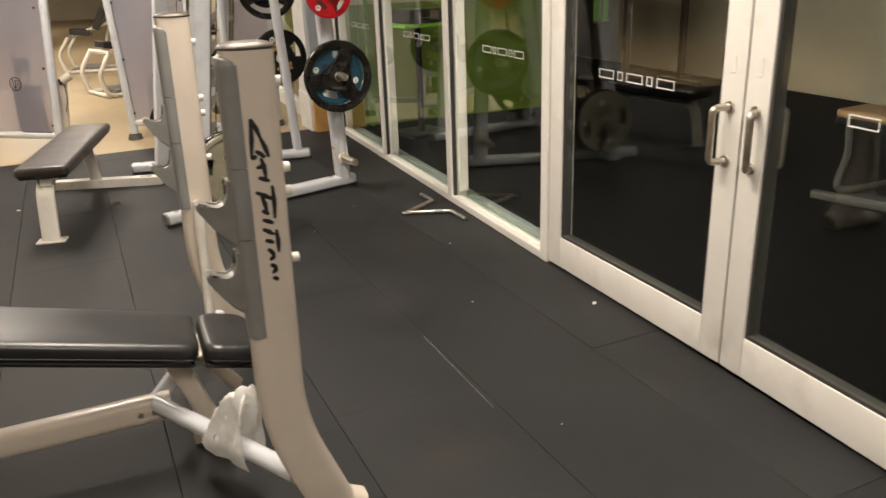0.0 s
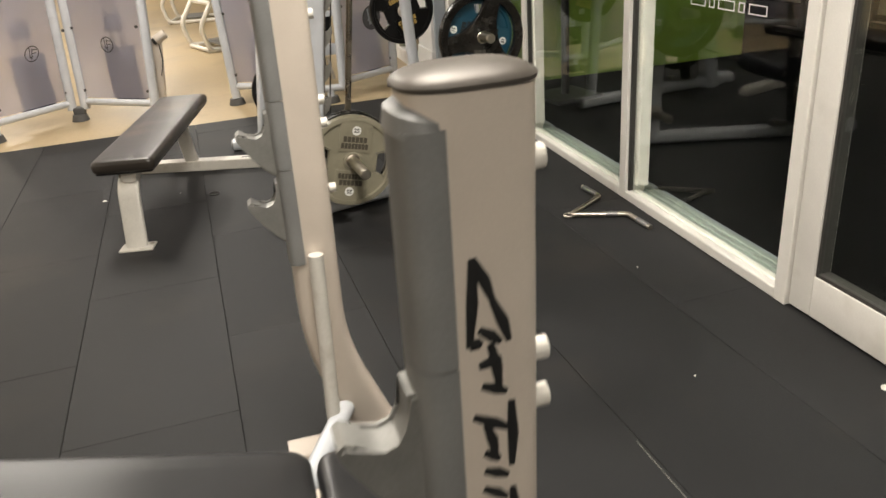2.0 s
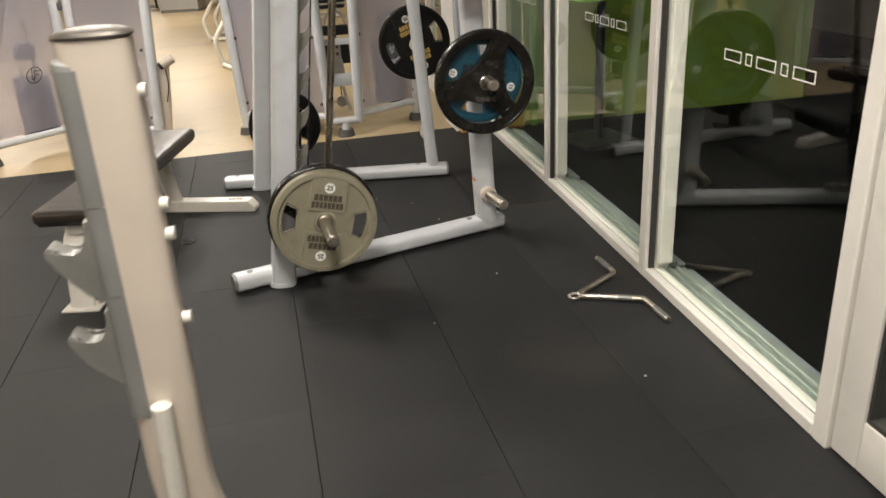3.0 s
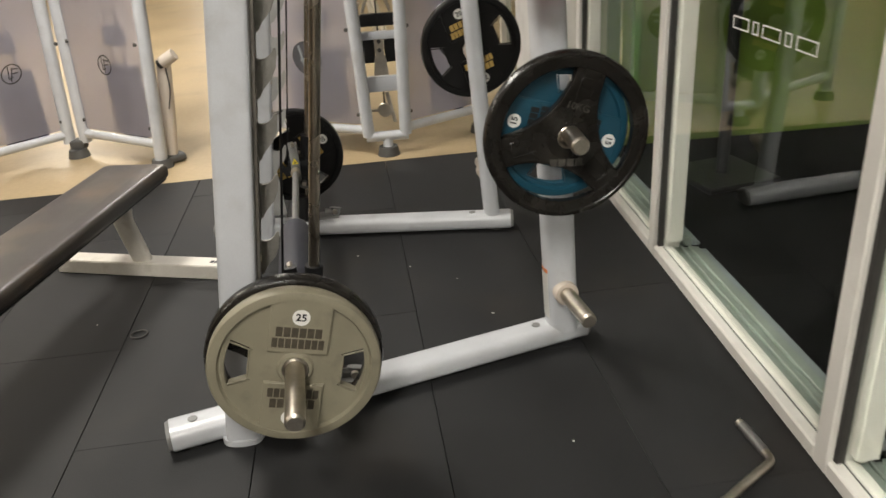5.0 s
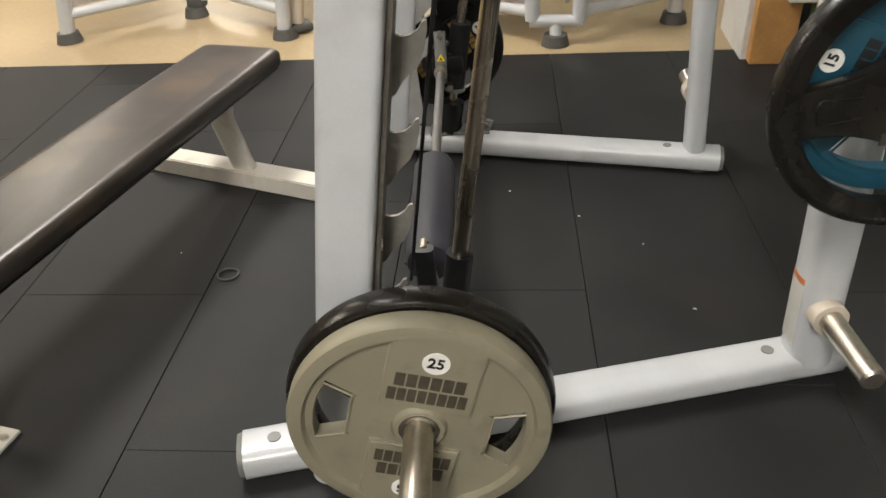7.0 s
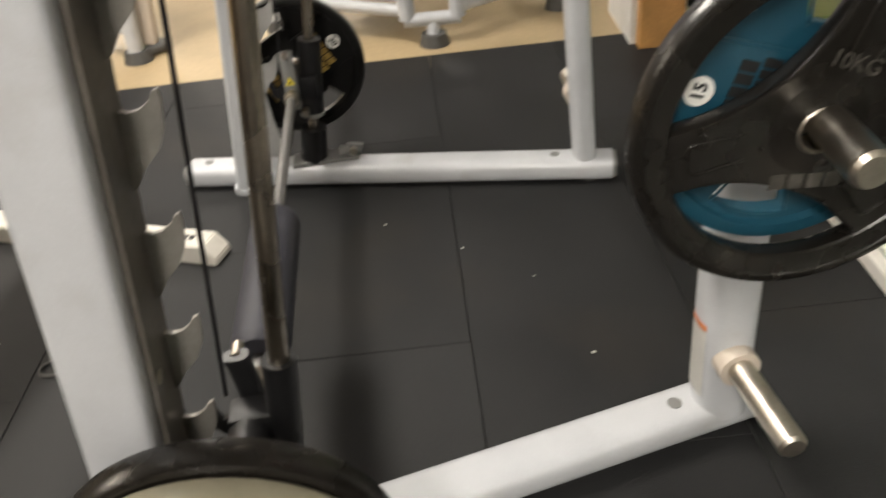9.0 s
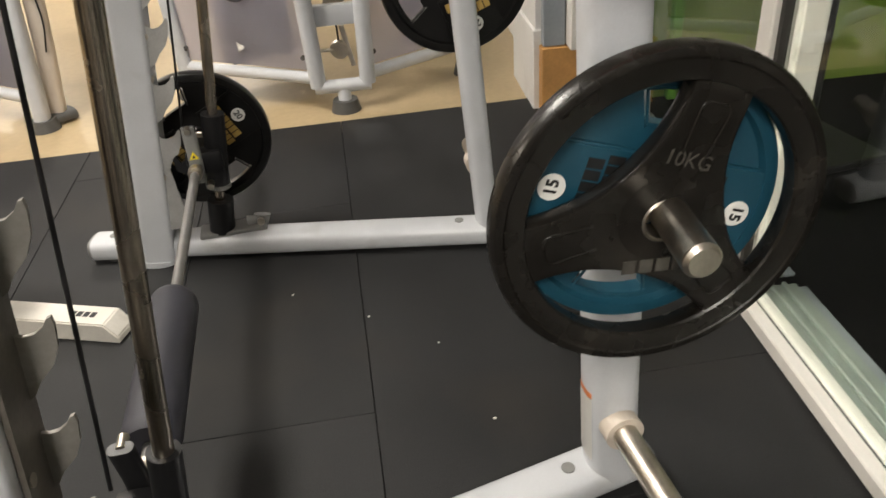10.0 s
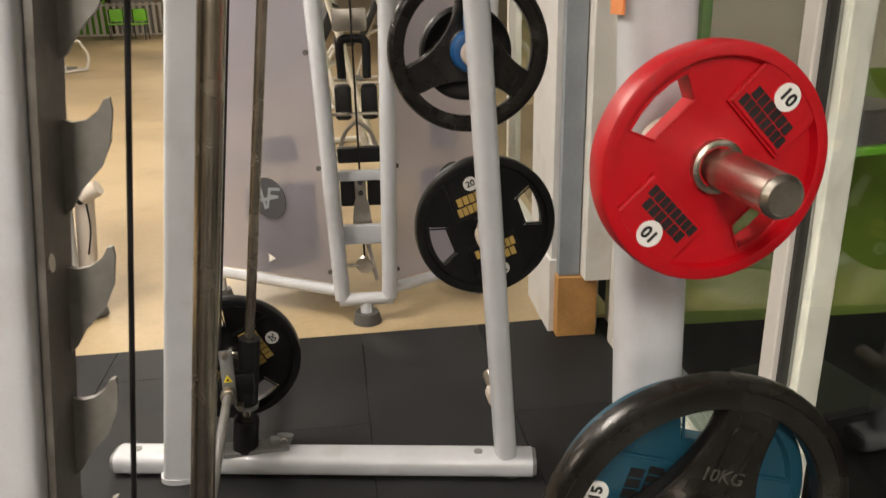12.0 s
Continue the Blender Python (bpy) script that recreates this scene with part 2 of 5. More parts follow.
def sweep(points, section, ref=(0, 0, 1), bm=None, caps=True, scales=None):
    """A section drawn along a line of points. The section's first axis lies across ref, its second along ref as far as it can."""
    bm = bm or bmesh.new()
    pts = [Vector(p) for p in points]
    rings = []
    for i, p in enumerate(pts):
        d = (pts[min(i + 1, len(pts) - 1)] - pts[max(i - 1, 0)]).normalized()
        r = Vector(ref)
        if abs(d.dot(r)) > 0.98:
            r = Vector((0, 1, 0)) if abs(d.y) < 0.9 else Vector((1, 0, 0))
        side = d.cross(r).normalized()
        up = side.cross(d).normalized()
        k = scales[i] if scales else 1.0
        rings.append([bm.verts.new(p + side * a * k + up * b * k) for a, b in section])
    n = len(section)
    for a, b in zip(rings, rings[1:]):
        for j in range(n):
            bm.faces.new((a[j], a[(j + 1) % n], b[(j + 1) % n], b[j]))
    if caps:
        bm.faces.new(rings[0][::-1])
        bm.faces.new(rings[-1])
    return bm


def rod(a, b, r, n=18, bm=None, r2=None):
    s = [1.0, (r2 or r) / r]
    return sweep([a, b], oval(r, r, n), bm=bm, scales=s)


def bend(points, steps=6, reach=0.35):
    """Rounds the corners of a line of points."""
    pts = [Vector(p) for p in points]
    out = [pts[0]]
    for a, b, c in zip(pts, pts[1:], pts[2:]):
        k = min((a - b).length, (c - b).length) * reach
        p, q = b + (a - b).normalized() * k, b + (c - b).normalized() * k
        for i in range(steps + 1):
            t = i / steps
            out.append(p * (1 - t) ** 2 + b * 2 * t * (1 - t) + q * t ** 2)
    return out + [pts[-1]]


def slab(outline, thick, axis="y", bm=None):
    """A flat outline of (a, b) given thickness; axis y: a is x and b is z; axis z: a is x and b is y; axis x: a is y and b is z."""
    bm = bm or bmesh.new()

    def at(a, b, d):
        return {"y": (a, d, b), "z": (a, b, d), "x": (d, a, b)}[axis]

    lo = [bm.verts.new(at(a, b, -thick / 2)) for a, b in outline]
    hi = [bm.verts.new(at(a, b, thick / 2)) for a, b in outline]
    n = len(outline)
    bm.faces.new(lo)
    bm.faces.new(hi[::-1])
    for i in range(n):
        bm.faces.new((lo[i], hi[i], hi[(i + 1) % n], lo[(i + 1) % n]))
    return bm


def coin(center, normal, r, thick, n=24, bm=None):
    c, d = Vector(center), Vector(normal).normalized() * thick / 2
    return rod(c - d, c + d, r, n, bm)


def lettering(text, size, material, parent, m, depth=0.0006, name="lettering", bold=0.0):
    """Built-in font, turned into a mesh, lying in the plane x-z and facing -y."""
    cu = bpy.data.curves.new("text", "FONT")
    cu.body, cu.size, cu.align_x, cu.align_y, cu.extrude, cu.offset, cu.resolution_u = text, size, "CENTER", "CENTER", depth, bold, 3
    tmp = bpy.data.objects.new("text", cu)
    scene.collection.objects.link(tmp)
    bpy.context.view_layer.update()
    me = bpy.data.meshes.new_from_object(tmp.evaluated_get(bpy.context.evaluated_depsgraph_get()))
    bpy.data.objects.remove(tmp)
    me.transform(m @ pose(0, 0, 0, 90, 0, 0))
    me.materials.clear()
    me.materials.append(material)
    ob = new(name, me)
    ob.parent = parent
    return ob


# ---------------------------------------------------------------- floor, walls, ceiling
MAT_TURN = 2.7
MAT_EDGE = 7.67
solid("ground", box(-15, -5, -0.3, 6, 33, -0.022), SUBFLOOR, "dark slab under the mats and the vinyl", "floor", kind="structure")
bm = slab([(-15, -5), (-4.95, -5), (-4.7, 7.4), (-4.7, 7.38), (-0.1, 7.6), (-0.1, 33), (-15, 33)], 0.012, "z")
solid("floor", bm, TAN, "worn tan vinyl floor with scuffs", "floor", pose(0, 0, -0.013), kind="structure")
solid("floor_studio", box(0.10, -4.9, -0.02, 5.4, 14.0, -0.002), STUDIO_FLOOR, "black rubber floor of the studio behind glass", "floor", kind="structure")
solid("ceiling", box(-15, -5, CEILING, 6, 33, CEILING + 0.2), CEILING_PAINT, "unseen ceiling, dark grey to cut fill light", "ceiling", kind="structure")
solid("wall_south", box(-15, -5.2, -0.02, 6, -5, CEILING), CREAM_WALL, "cream painted wall", "wall", kind="structure")
solid("wall_west", box(-15.2, -5, -0.02, -15, 33, CEILING), CREAM_WALL, "cream painted wall", "wall", kind="structure")
solid("wall_north", box(-15, 33, -0.02, 6, 33.2, CEILING), CREAM_WALL, "cream painted wall at the far end", "wall", kind="structure")
solid("wall_east", box(5.0, -5, -0.02, 5.2, 14.0, CEILING), CREAM_WALL, "pale painted studio wall", "wall", kind="structure")
green = solid("wall_studio_north", box(0.06, 7.55, -0.02, 2.6, 7.7, CEILING), CREAM_WALL, "studio cross wall, cream above a green band", "wall", kind="structure")
part("green_band", box(0.10, 7.535, 0.0, 2.6, 7.55, 1.12), GREEN_WALL, green, "flat green painted band")


def ceiling_light(x, y):
    ob = thing("ceiling_light", "flat white ceiling light panel, switched on", "ceiling light", pose(x, y, CEILING), "ceiling lights")
    bm = bmesh.new()
    for a, b, c, d in ((-0.34, -0.79, 0.34, -0.75), (-0.34, 0.75, 0.34, 0.79), (-0.34, -0.75, -0.30, 0.75), (0.30, -0.75, 0.34, 0.75)):
        box(a, b, -0.05, c, d, 0.0, bm=bm)
    part("frame", bm, WHITE_TRIM, ob)
    part("diffuser", box(-0.298, -0.748, -0.03, 0.298, 0.748, -0.02), DIFFUSER, ob)


for lx, ly, power in LAMPS:
    ceiling_light(lx, ly)


# ---------------------------------------------------------------- glass partition
STOPS = [-3.95, -2.7, -1.45, -0.2, 1.06, 3.62, 4.83, 6.15, 7.42]  # far edge of each mullion
HEAD = 2.6


def decal(y0, y1, z, parent):
    """White outlined strip on a pane: three long frames and two short ones."""
    length = y1 - y0
    unit = length / 0.475
    y = y0
    for k, w in enumerate((0.101, 0.034, 0.101, 0.034, 0.101)):
        bm = bmesh.new()
        a, b, h, e = y, y + w * unit, 0.018, 0.0035
        for p, q, r, s in ((a, z - h, b, z - h + e), (a, z + h - e, b, z + h), (a, z - h + e, a + e, z + h - e), (b - e, z - h + e, b, z + h - e)):
            box(0.0162, p, q, 0.0176, r, s, bm=bm)
        part("decal_frame", bm, STICKER, parent, "white outlined safety mark", smooth=0)
        y += (w + 0.026) * unit


partition = thing("window_1", "white aluminium glazed partition with tall panes", "glass partition", kind="structure")
for i, y in enumerate(STOPS):
    bm = box(-0.012, y - 0.062, 0.0, 0.105, y, HEAD, 0.004, 1)
    part("mullion", bm, ALU, partition)
part("head_rail", box(-0.012, -5, HEAD, 0.105, 7.42, HEAD + 0.1, 0.004, 1), ALU, partition)
part("bulkhead", box(0.0, -5, HEAD + 0.1, 0.1, 7.55, CEILING), CREAM_WALL, partition)


def bay(y0, y1, marks):
    """A fixed pane between two mullions, with floor rail, sloped sill, gasket and beads."""
    part("floor_rail", box(-0.012, y0, 0.0, 0.030, y1, 0.046, 0.005, 1), ALU, partition)
    part("sill_gasket", box(0.031, y0, 0.0, 0.040, y1, 0.036, 0.001, 1), GASKET, partition, "dark gasket strip")
    part("inner_sill", box(0.041, y0, 0.0, 0.074, y1, 0.042, 0.004, 1), ALU, partition)
    for x0, x1, h in ((0.075, 0.102, 0.030), (0.103, 0.114, 0.037), (0.115, 0.138, 0.028), (0.139, 0.152, 0.036), (0.153, 0.182, 0.026)):
        part("sill_track", box(x0, y0, 0.0, x1, y1, h, 0.003, 1), MINT, partition, "grey-green sliding track")
    part("sill_skirt", box(0.183, y0, 0.0, 0.216, y1, 0.012, 0.003, 1), STEEL_POST, partition)
    for a, b in ((y0, y0 + 0.016), (y1 - 0.016, y1)):
        part("gasket", box(0.004, a, 0.047, 0.030, b, HEAD), GASKET, partition)
    for a, b in ((y0 + 0.016, y0 + 0.05), (y1 - 0.05, y1 - 0.016)):
        part("side_bead", box(0.036, a, 0.077, 0.095, b, HEAD, 0.003, 1), ALU, partition)
    pane = part("pane", box(0.018, y0 + 0.012, 0.040, 0.026, y1 - 0.012, HEAD), GLASS, partition, smooth=0)
    pane.visible_shadow = False
    decal(*marks, 1.0, pane)


for k in range(len(STOPS) - 1):
    if k != 4:
        y0, y1 = STOPS[k], STOPS[k + 1] - 0.062
        mid = {5: (3.85, 4.323), 6: (5.118, 5.597), 7: (6.40, 6.88)}.get(k, (y0 + 0.35, y0 + 0.82))
        bay(y0, y1, mid)


def pull(parent, y, x, way, aside):
    """A round D-shaped offset pull; way -1 points into the gym, aside is how far it is set off along the leaf."""
    s = way
    d = 0.062 if aside > 0 else 0.045 if way < 0 else 0.03
    pts = bend([(x, y, 0.772), (x + s * d, y + aside, 0.772), (x + s * d, y + aside, 0.958), (x, y, 0.958)], 6, 0.3)
    h = part("handle", sweep(pts, oval(0.012, 0.012, 14), ref=(0, 1, 0)), CHROME, parent, "satin steel pull handle")
    for z in (0.772, 0.958):
        part("rose", coin((x + s * 0.004, y, z), (1, 0, 0), 0.021, 0.008), CHROME, h)


def door(name, y0, y1, hinge_far, label):
    leaf = thing(name, label, "glass door", kind="structure")
    part("stile", box(0.0, y0, 0.012, 0.075, y0 + 0.105, HEAD - 0.01, 0.006, 2), ALU, leaf)
    part("stile", box(0.0, y1 - 0.105, 0.012, 0.075, y1, HEAD - 0.01, 0.006, 2), ALU, leaf)
    part("bottom_rail", box(0.001, y0 + 0.105, 0.012, 0.074, y1 - 0.105, 0.165, 0.005, 2), ALU, leaf)
    part("top_rail", box(0.001, y0 + 0.105, HEAD - 0.14, 0.074, y1 - 0.105, HEAD - 0.01, 0.005, 2), ALU, leaf)
    bm = bmesh.new()
    for a, b, c, d in ((y0 + 0.105, 0.165, y1 - 0.105, 0.178), (y0 + 0.105, 0.178, y0 + 0.117, HEAD - 0.14), (y1 - 0.117, 0.178, y1 - 0.105, HEAD - 0.14)):
        box(0.008, a, b, 0.06, c, d, bm=bm)
    part("gasket", bm, GASKET, leaf)
    pane = part("pane", box(0.018, y0 + 0.11, 0.172, 0.026, y1 - 0.11, HEAD - 0.145), GLASS, leaf, smooth=0)
    pane.visible_shadow = False
    if hinge_far:
        decal(2.70, 3.185, 0.988, pane)
    else:
        decal(1.45, 1.934, 0.986, pane)
    y = y0 + 0.055 if hinge_far else y1 - 0.055
    pull(leaf, y, 0.0, -1, 0.014 if hinge_far else -0.025)
    pull(leaf, y, 0.075, 1, 0.025 if hinge_far else -0.025)
    pivot = y1 if hinge_far else y0
    leaf.matrix_world = pose(0, pivot, 0, 0, 0, 0.8 if hinge_far else -0.8) @ Matrix.Translation((0, -pivot, 0))
    part("lock", box(-0.003, y - 0.012, 1.07, 0.001, y + 0.012, 1.13, 0.002, 1), ALU, leaf)


door("door_1", 2.335, 3.552, True, "white framed glass door leaf, closed, steel pull")
door("door_2", 1.064, 2.327, False, "white framed glass door leaf, closed, with pull handle")

# end of the partition: steel post, plywood patch, plastered pier
pier = thing("pier", "white plastered pier with a steel post", "pier", kind="structure")
part("plaster", box(-0.235, 7.56, -0.01, -0.02, 8.0, CEILING), WHITE_TRIM, pier)
part("skirting", box(-0.247, 7.548, -0.01, -0.15, 8.0, 0.34, 0.004, 1), WHITE_TRIM, pier)
part("steel_post", box(-0.215, 7.50, 0.283, -0.125, 7.545, CEILING, 0.003, 1), STEEL_POST, pier, "blue-grey steel post")
part("jamb", box(-0.12, 7.425, 0.283, 0.06, 7.55, CEILING, 0.003, 1), ALU, pier)
part("plywood_patch", box(-0.222, 7.485, 0.0, -0.045, 7.55, 0.28, 0.003, 1), WOOD, pier, "bare orange plywood patch")

# glazing that goes on beyond the pier
run = thing("window_2", "white framed glazing beyond the pier", "glass partition", kind="structure")
for y in (8.0, 9.3, 10.6, 11.9, 13.2, 14.5):
    part("mullion", box(-0.13, y, 0.0, -0.04, y + 0.06, CEILING, 0.004, 1), ALU, run)
part("floor_rail", box(-0.14, 8.06, -0.008, -0.03, 14.5, 0.12, 0.004, 1), WHITE_TRIM, run)
for y in (8.06, 9.36, 10.66, 11.96, 13.26):
    part("pane", box(-0.09, y, 0.12, -0.082, y + 1.24, CEILING), GLASS, run, smooth=0).visible_shadow = False
solid("wall_studio_far", box(1.4, 14.0, -0.02, 5.2, 14.2, CEILING), CREAM_WALL, "cream painted studio wall", "wall", kind="structure")
solid("wall_beyond", box(1.2, 7.7, -0.02, 1.4, 33, CEILING), GREEN_WALL, "dull green painted wall behind the far glazing", "wall", kind="structure")
solid("wall_far_east", box(-0.13, 14.56, -0.02, 0.0, 33, CEILING), CREAM_WALL, "cream painted wall", "wall", kind="structure")
solid("floor_beyond", box(-0.03, 7.7, -0.02, 1.2, 33, -0.003), TAN, "tan vinyl floor behind the glazing", "floor", kind="structure")


# ---------------------------------------------------------------- weight plates (axis y, printed face towards -y, thickness from 0 to t)
def polar(radii, front, back, n, hole, warp=lambda r, a: r):
    """A disc built of rings and sectors; hole(r, angle) leaves out cells. front and back give y at a ring."""
    bm = bmesh.new()
    R = len(radii)
    turns = [2 * math.pi * j / n for j in range(n)]
    f = [[bm.verts.new((warp(r, a) * math.cos(a), y, warp(r, a) * math.sin(a))) for a in turns] for r, y in zip(radii, front)]
    b = [[bm.verts.new((warp(r, a) * math.cos(a), y, warp(r, a) * math.sin(a))) for a in turns] for r, y in zip(radii, back)]
    keep = [[not hole((radii[i] + radii[i + 1]) / 2, 2 * math.pi * (j + 0.5) / n) for j in range(n)] for i in range(R - 1)]

    def there(i, j):
        return 0 <= i < R - 1 and keep[i][j % n]

    for i in range(R - 1):
        for j in range(n):
            if not keep[i][j]:
                continue
            k = (j + 1) % n
            bm.faces.new((f[i][j], f[i][k], f[i + 1][k], f[i + 1][j]))
            bm.faces.new((b[i][j], b[i + 1][j], b[i + 1][k], b[i][k]))
            if not there(i - 1, j):
                bm.faces.new((f[i][j], b[i][j], b[i][k], f[i][k]))
            if not there(i + 1, j):
                bm.faces.new((f[i + 1][j], f[i + 1][k], b[i + 1][k], b[i + 1][j]))
            if not there(i, j - 1):
                bm.faces.new((f[i][j], f[i + 1][j], b[i + 1][j], b[i][j]))
            if not there(i, j + 1):
                bm.faces.new((f[i][k], b[i][k], b[i + 1][k], f[i + 1][k]))
    loose = [v for v in bm.verts if not v.link_faces]
    bmesh.ops.delete(bm, geom=loose, context="VERTS")
    return bm


def two_grip(label, R, t, material, print_material, number, at, group="weight plates"):
    """A round urethane plate with two hand slots, two raised name fields, number discs and a steel hub."""
    ob = thing("weight_plate", label, "weight plate", at, group)

    half_slot, bar_h, disc_r, inner = (0.36, 0.060, 0.675 if R > 0.2 else 0.735, 0.20) if R > 0.17 else (0.40, 0.048, 0.765, 0.40)

    def hole(r, a):
        d = min(abs((a - s + math.pi) % (2 * math.pi) - math.pi) for s in (0.0, math.pi))
        return 0.53 * R < r < 0.812 * R and d < half_slot

    def chord(r, a):
        d = min(abs((a - s + math.pi) % (2 * math.pi) - math.pi) for s in (0.0, math.pi))
        return r / math.cos(d) if 0.5 * R < r < 0.55 * R and d < half_slot + 0.02 else r

    radii = [k * R for k in (0.155, 0.19, 0.215, 0.30, 0.45, 0.525, 0.535, 0.60, 0.66, 0.72, 0.77, 0.81, 0.86, 0.872, 0.885, 0.95, 0.985, 1.0)]
    front = [k * t for k in (0.0, 0.0, 0.16, 0.25, 0.27, 0.27, 0.27, 0.27, 0.27, 0.27, 0.27, 0.27, 0.27, 0.18, 0.03, 0.03, 0.08, 0.22)]
    back = [t if i < len(radii) - 1 else 0.8 * t for i in range(len(radii))]
    body = part("body", polar(radii, front, back, 96, hole, chord), material, ob)
    for s in (0.0, math.pi):
        # raised lip round each hand slot
        h = half_slot
        lip = [(0.535 * R, 0.535 * R * math.tan(h * q)) for q in (-1, -0.5, 0, 0.5, 1)] + [(0.81 * R * math.cos(h * q), 0.81 * R * math.sin(h * q)) for q in (1, 0.5, 0, -0.5, -1)]
        pts = [(x * math.cos(s) - z * math.sin(s), 0.26 * t, x * math.sin(s) + z * math.cos(s)) for x, z in lip + lip[:2]]
        part("slot_lip", sweep(pts, oval(0.012 * R, 0.012 * R, 8), ref=(0, 1, 0)), material, body)
    part("hub", polar([0.0255, 0.029, 0.033], [-0.002, -0.003, -0.001], [t, t, t], 32, lambda r, a: False), CHROME, ob, "steel hub ring")
    for s in (1, -1):
        # raised field, wider at the rim
        bm = bmesh.new()
        sec = []
        for k in range(9):
            a = -0.40 + 0.10 * k
            sec.append((math.sin(a) * 0.90 * R, math.cos(a) * 0.90 * R))
        outline = [(-0.35 * R, inner * R)] + sec + [(0.35 * R, inner * R)]
        pts = [(x * s, z * s) for x, z in outline]
        field = slab(pts, 0.24 * t, "y")
        field.transform(Matrix.Translation((0, 0.19 * t, 0)))
        bmesh.ops.bevel(field, geom=[e for e in field.edges if all(v.co.y < 0.12 * t for v in e.verts)], offset=0.0035, segments=3, affect="EDGES")
        part("name_field", field, material, body)
        face = 0.072 * t
        # two rows of plain bars where the maker's name stands
        for row, (zz, w) in enumerate(((0.480, 0.53), (0.335, 0.60)) if R > 0.17 else ((0.608, 0.50), (0.500, 0.58))):
            count = 6 if row == 0 else 8
            cells = [(q / count, (q + 0.84) / count) for q in range(count)]
            for c0, c1 in cells:
                x0, x1 = (c0 - 0.5) * w * R, (c1 - 0.5) * w * R
                bar_bm = box(x0, face - 0.0012, (zz - bar_h) * R, x1, face + 0.001, (zz + bar_h) * R)
                if s < 0:
                    bar_bm.transform(pose(0, 0, 0, 0, 180, 0))
                part("maker_bar", bar_bm, print_material, body, smooth=0)
        turn = pose(0, 0, 0, 0, 0 if s > 0 else 180, 0)
        disk = coin((0, face - 0.0005, disc_r * R * s), (0, 1, 0), 0.10 * R if R > 0.17 else 0.115 * R, 0.002)
        dot = part("number_disc", disk, STICKER, body, "white number disc")
        lettering(number, 0.125 * R if R > 0.17 else 0.15 * R, INK, dot, turn @ Matrix.Translation((0, face - 0.0022, disc_r * R)), name="number", bold=0.0006)
    return ob


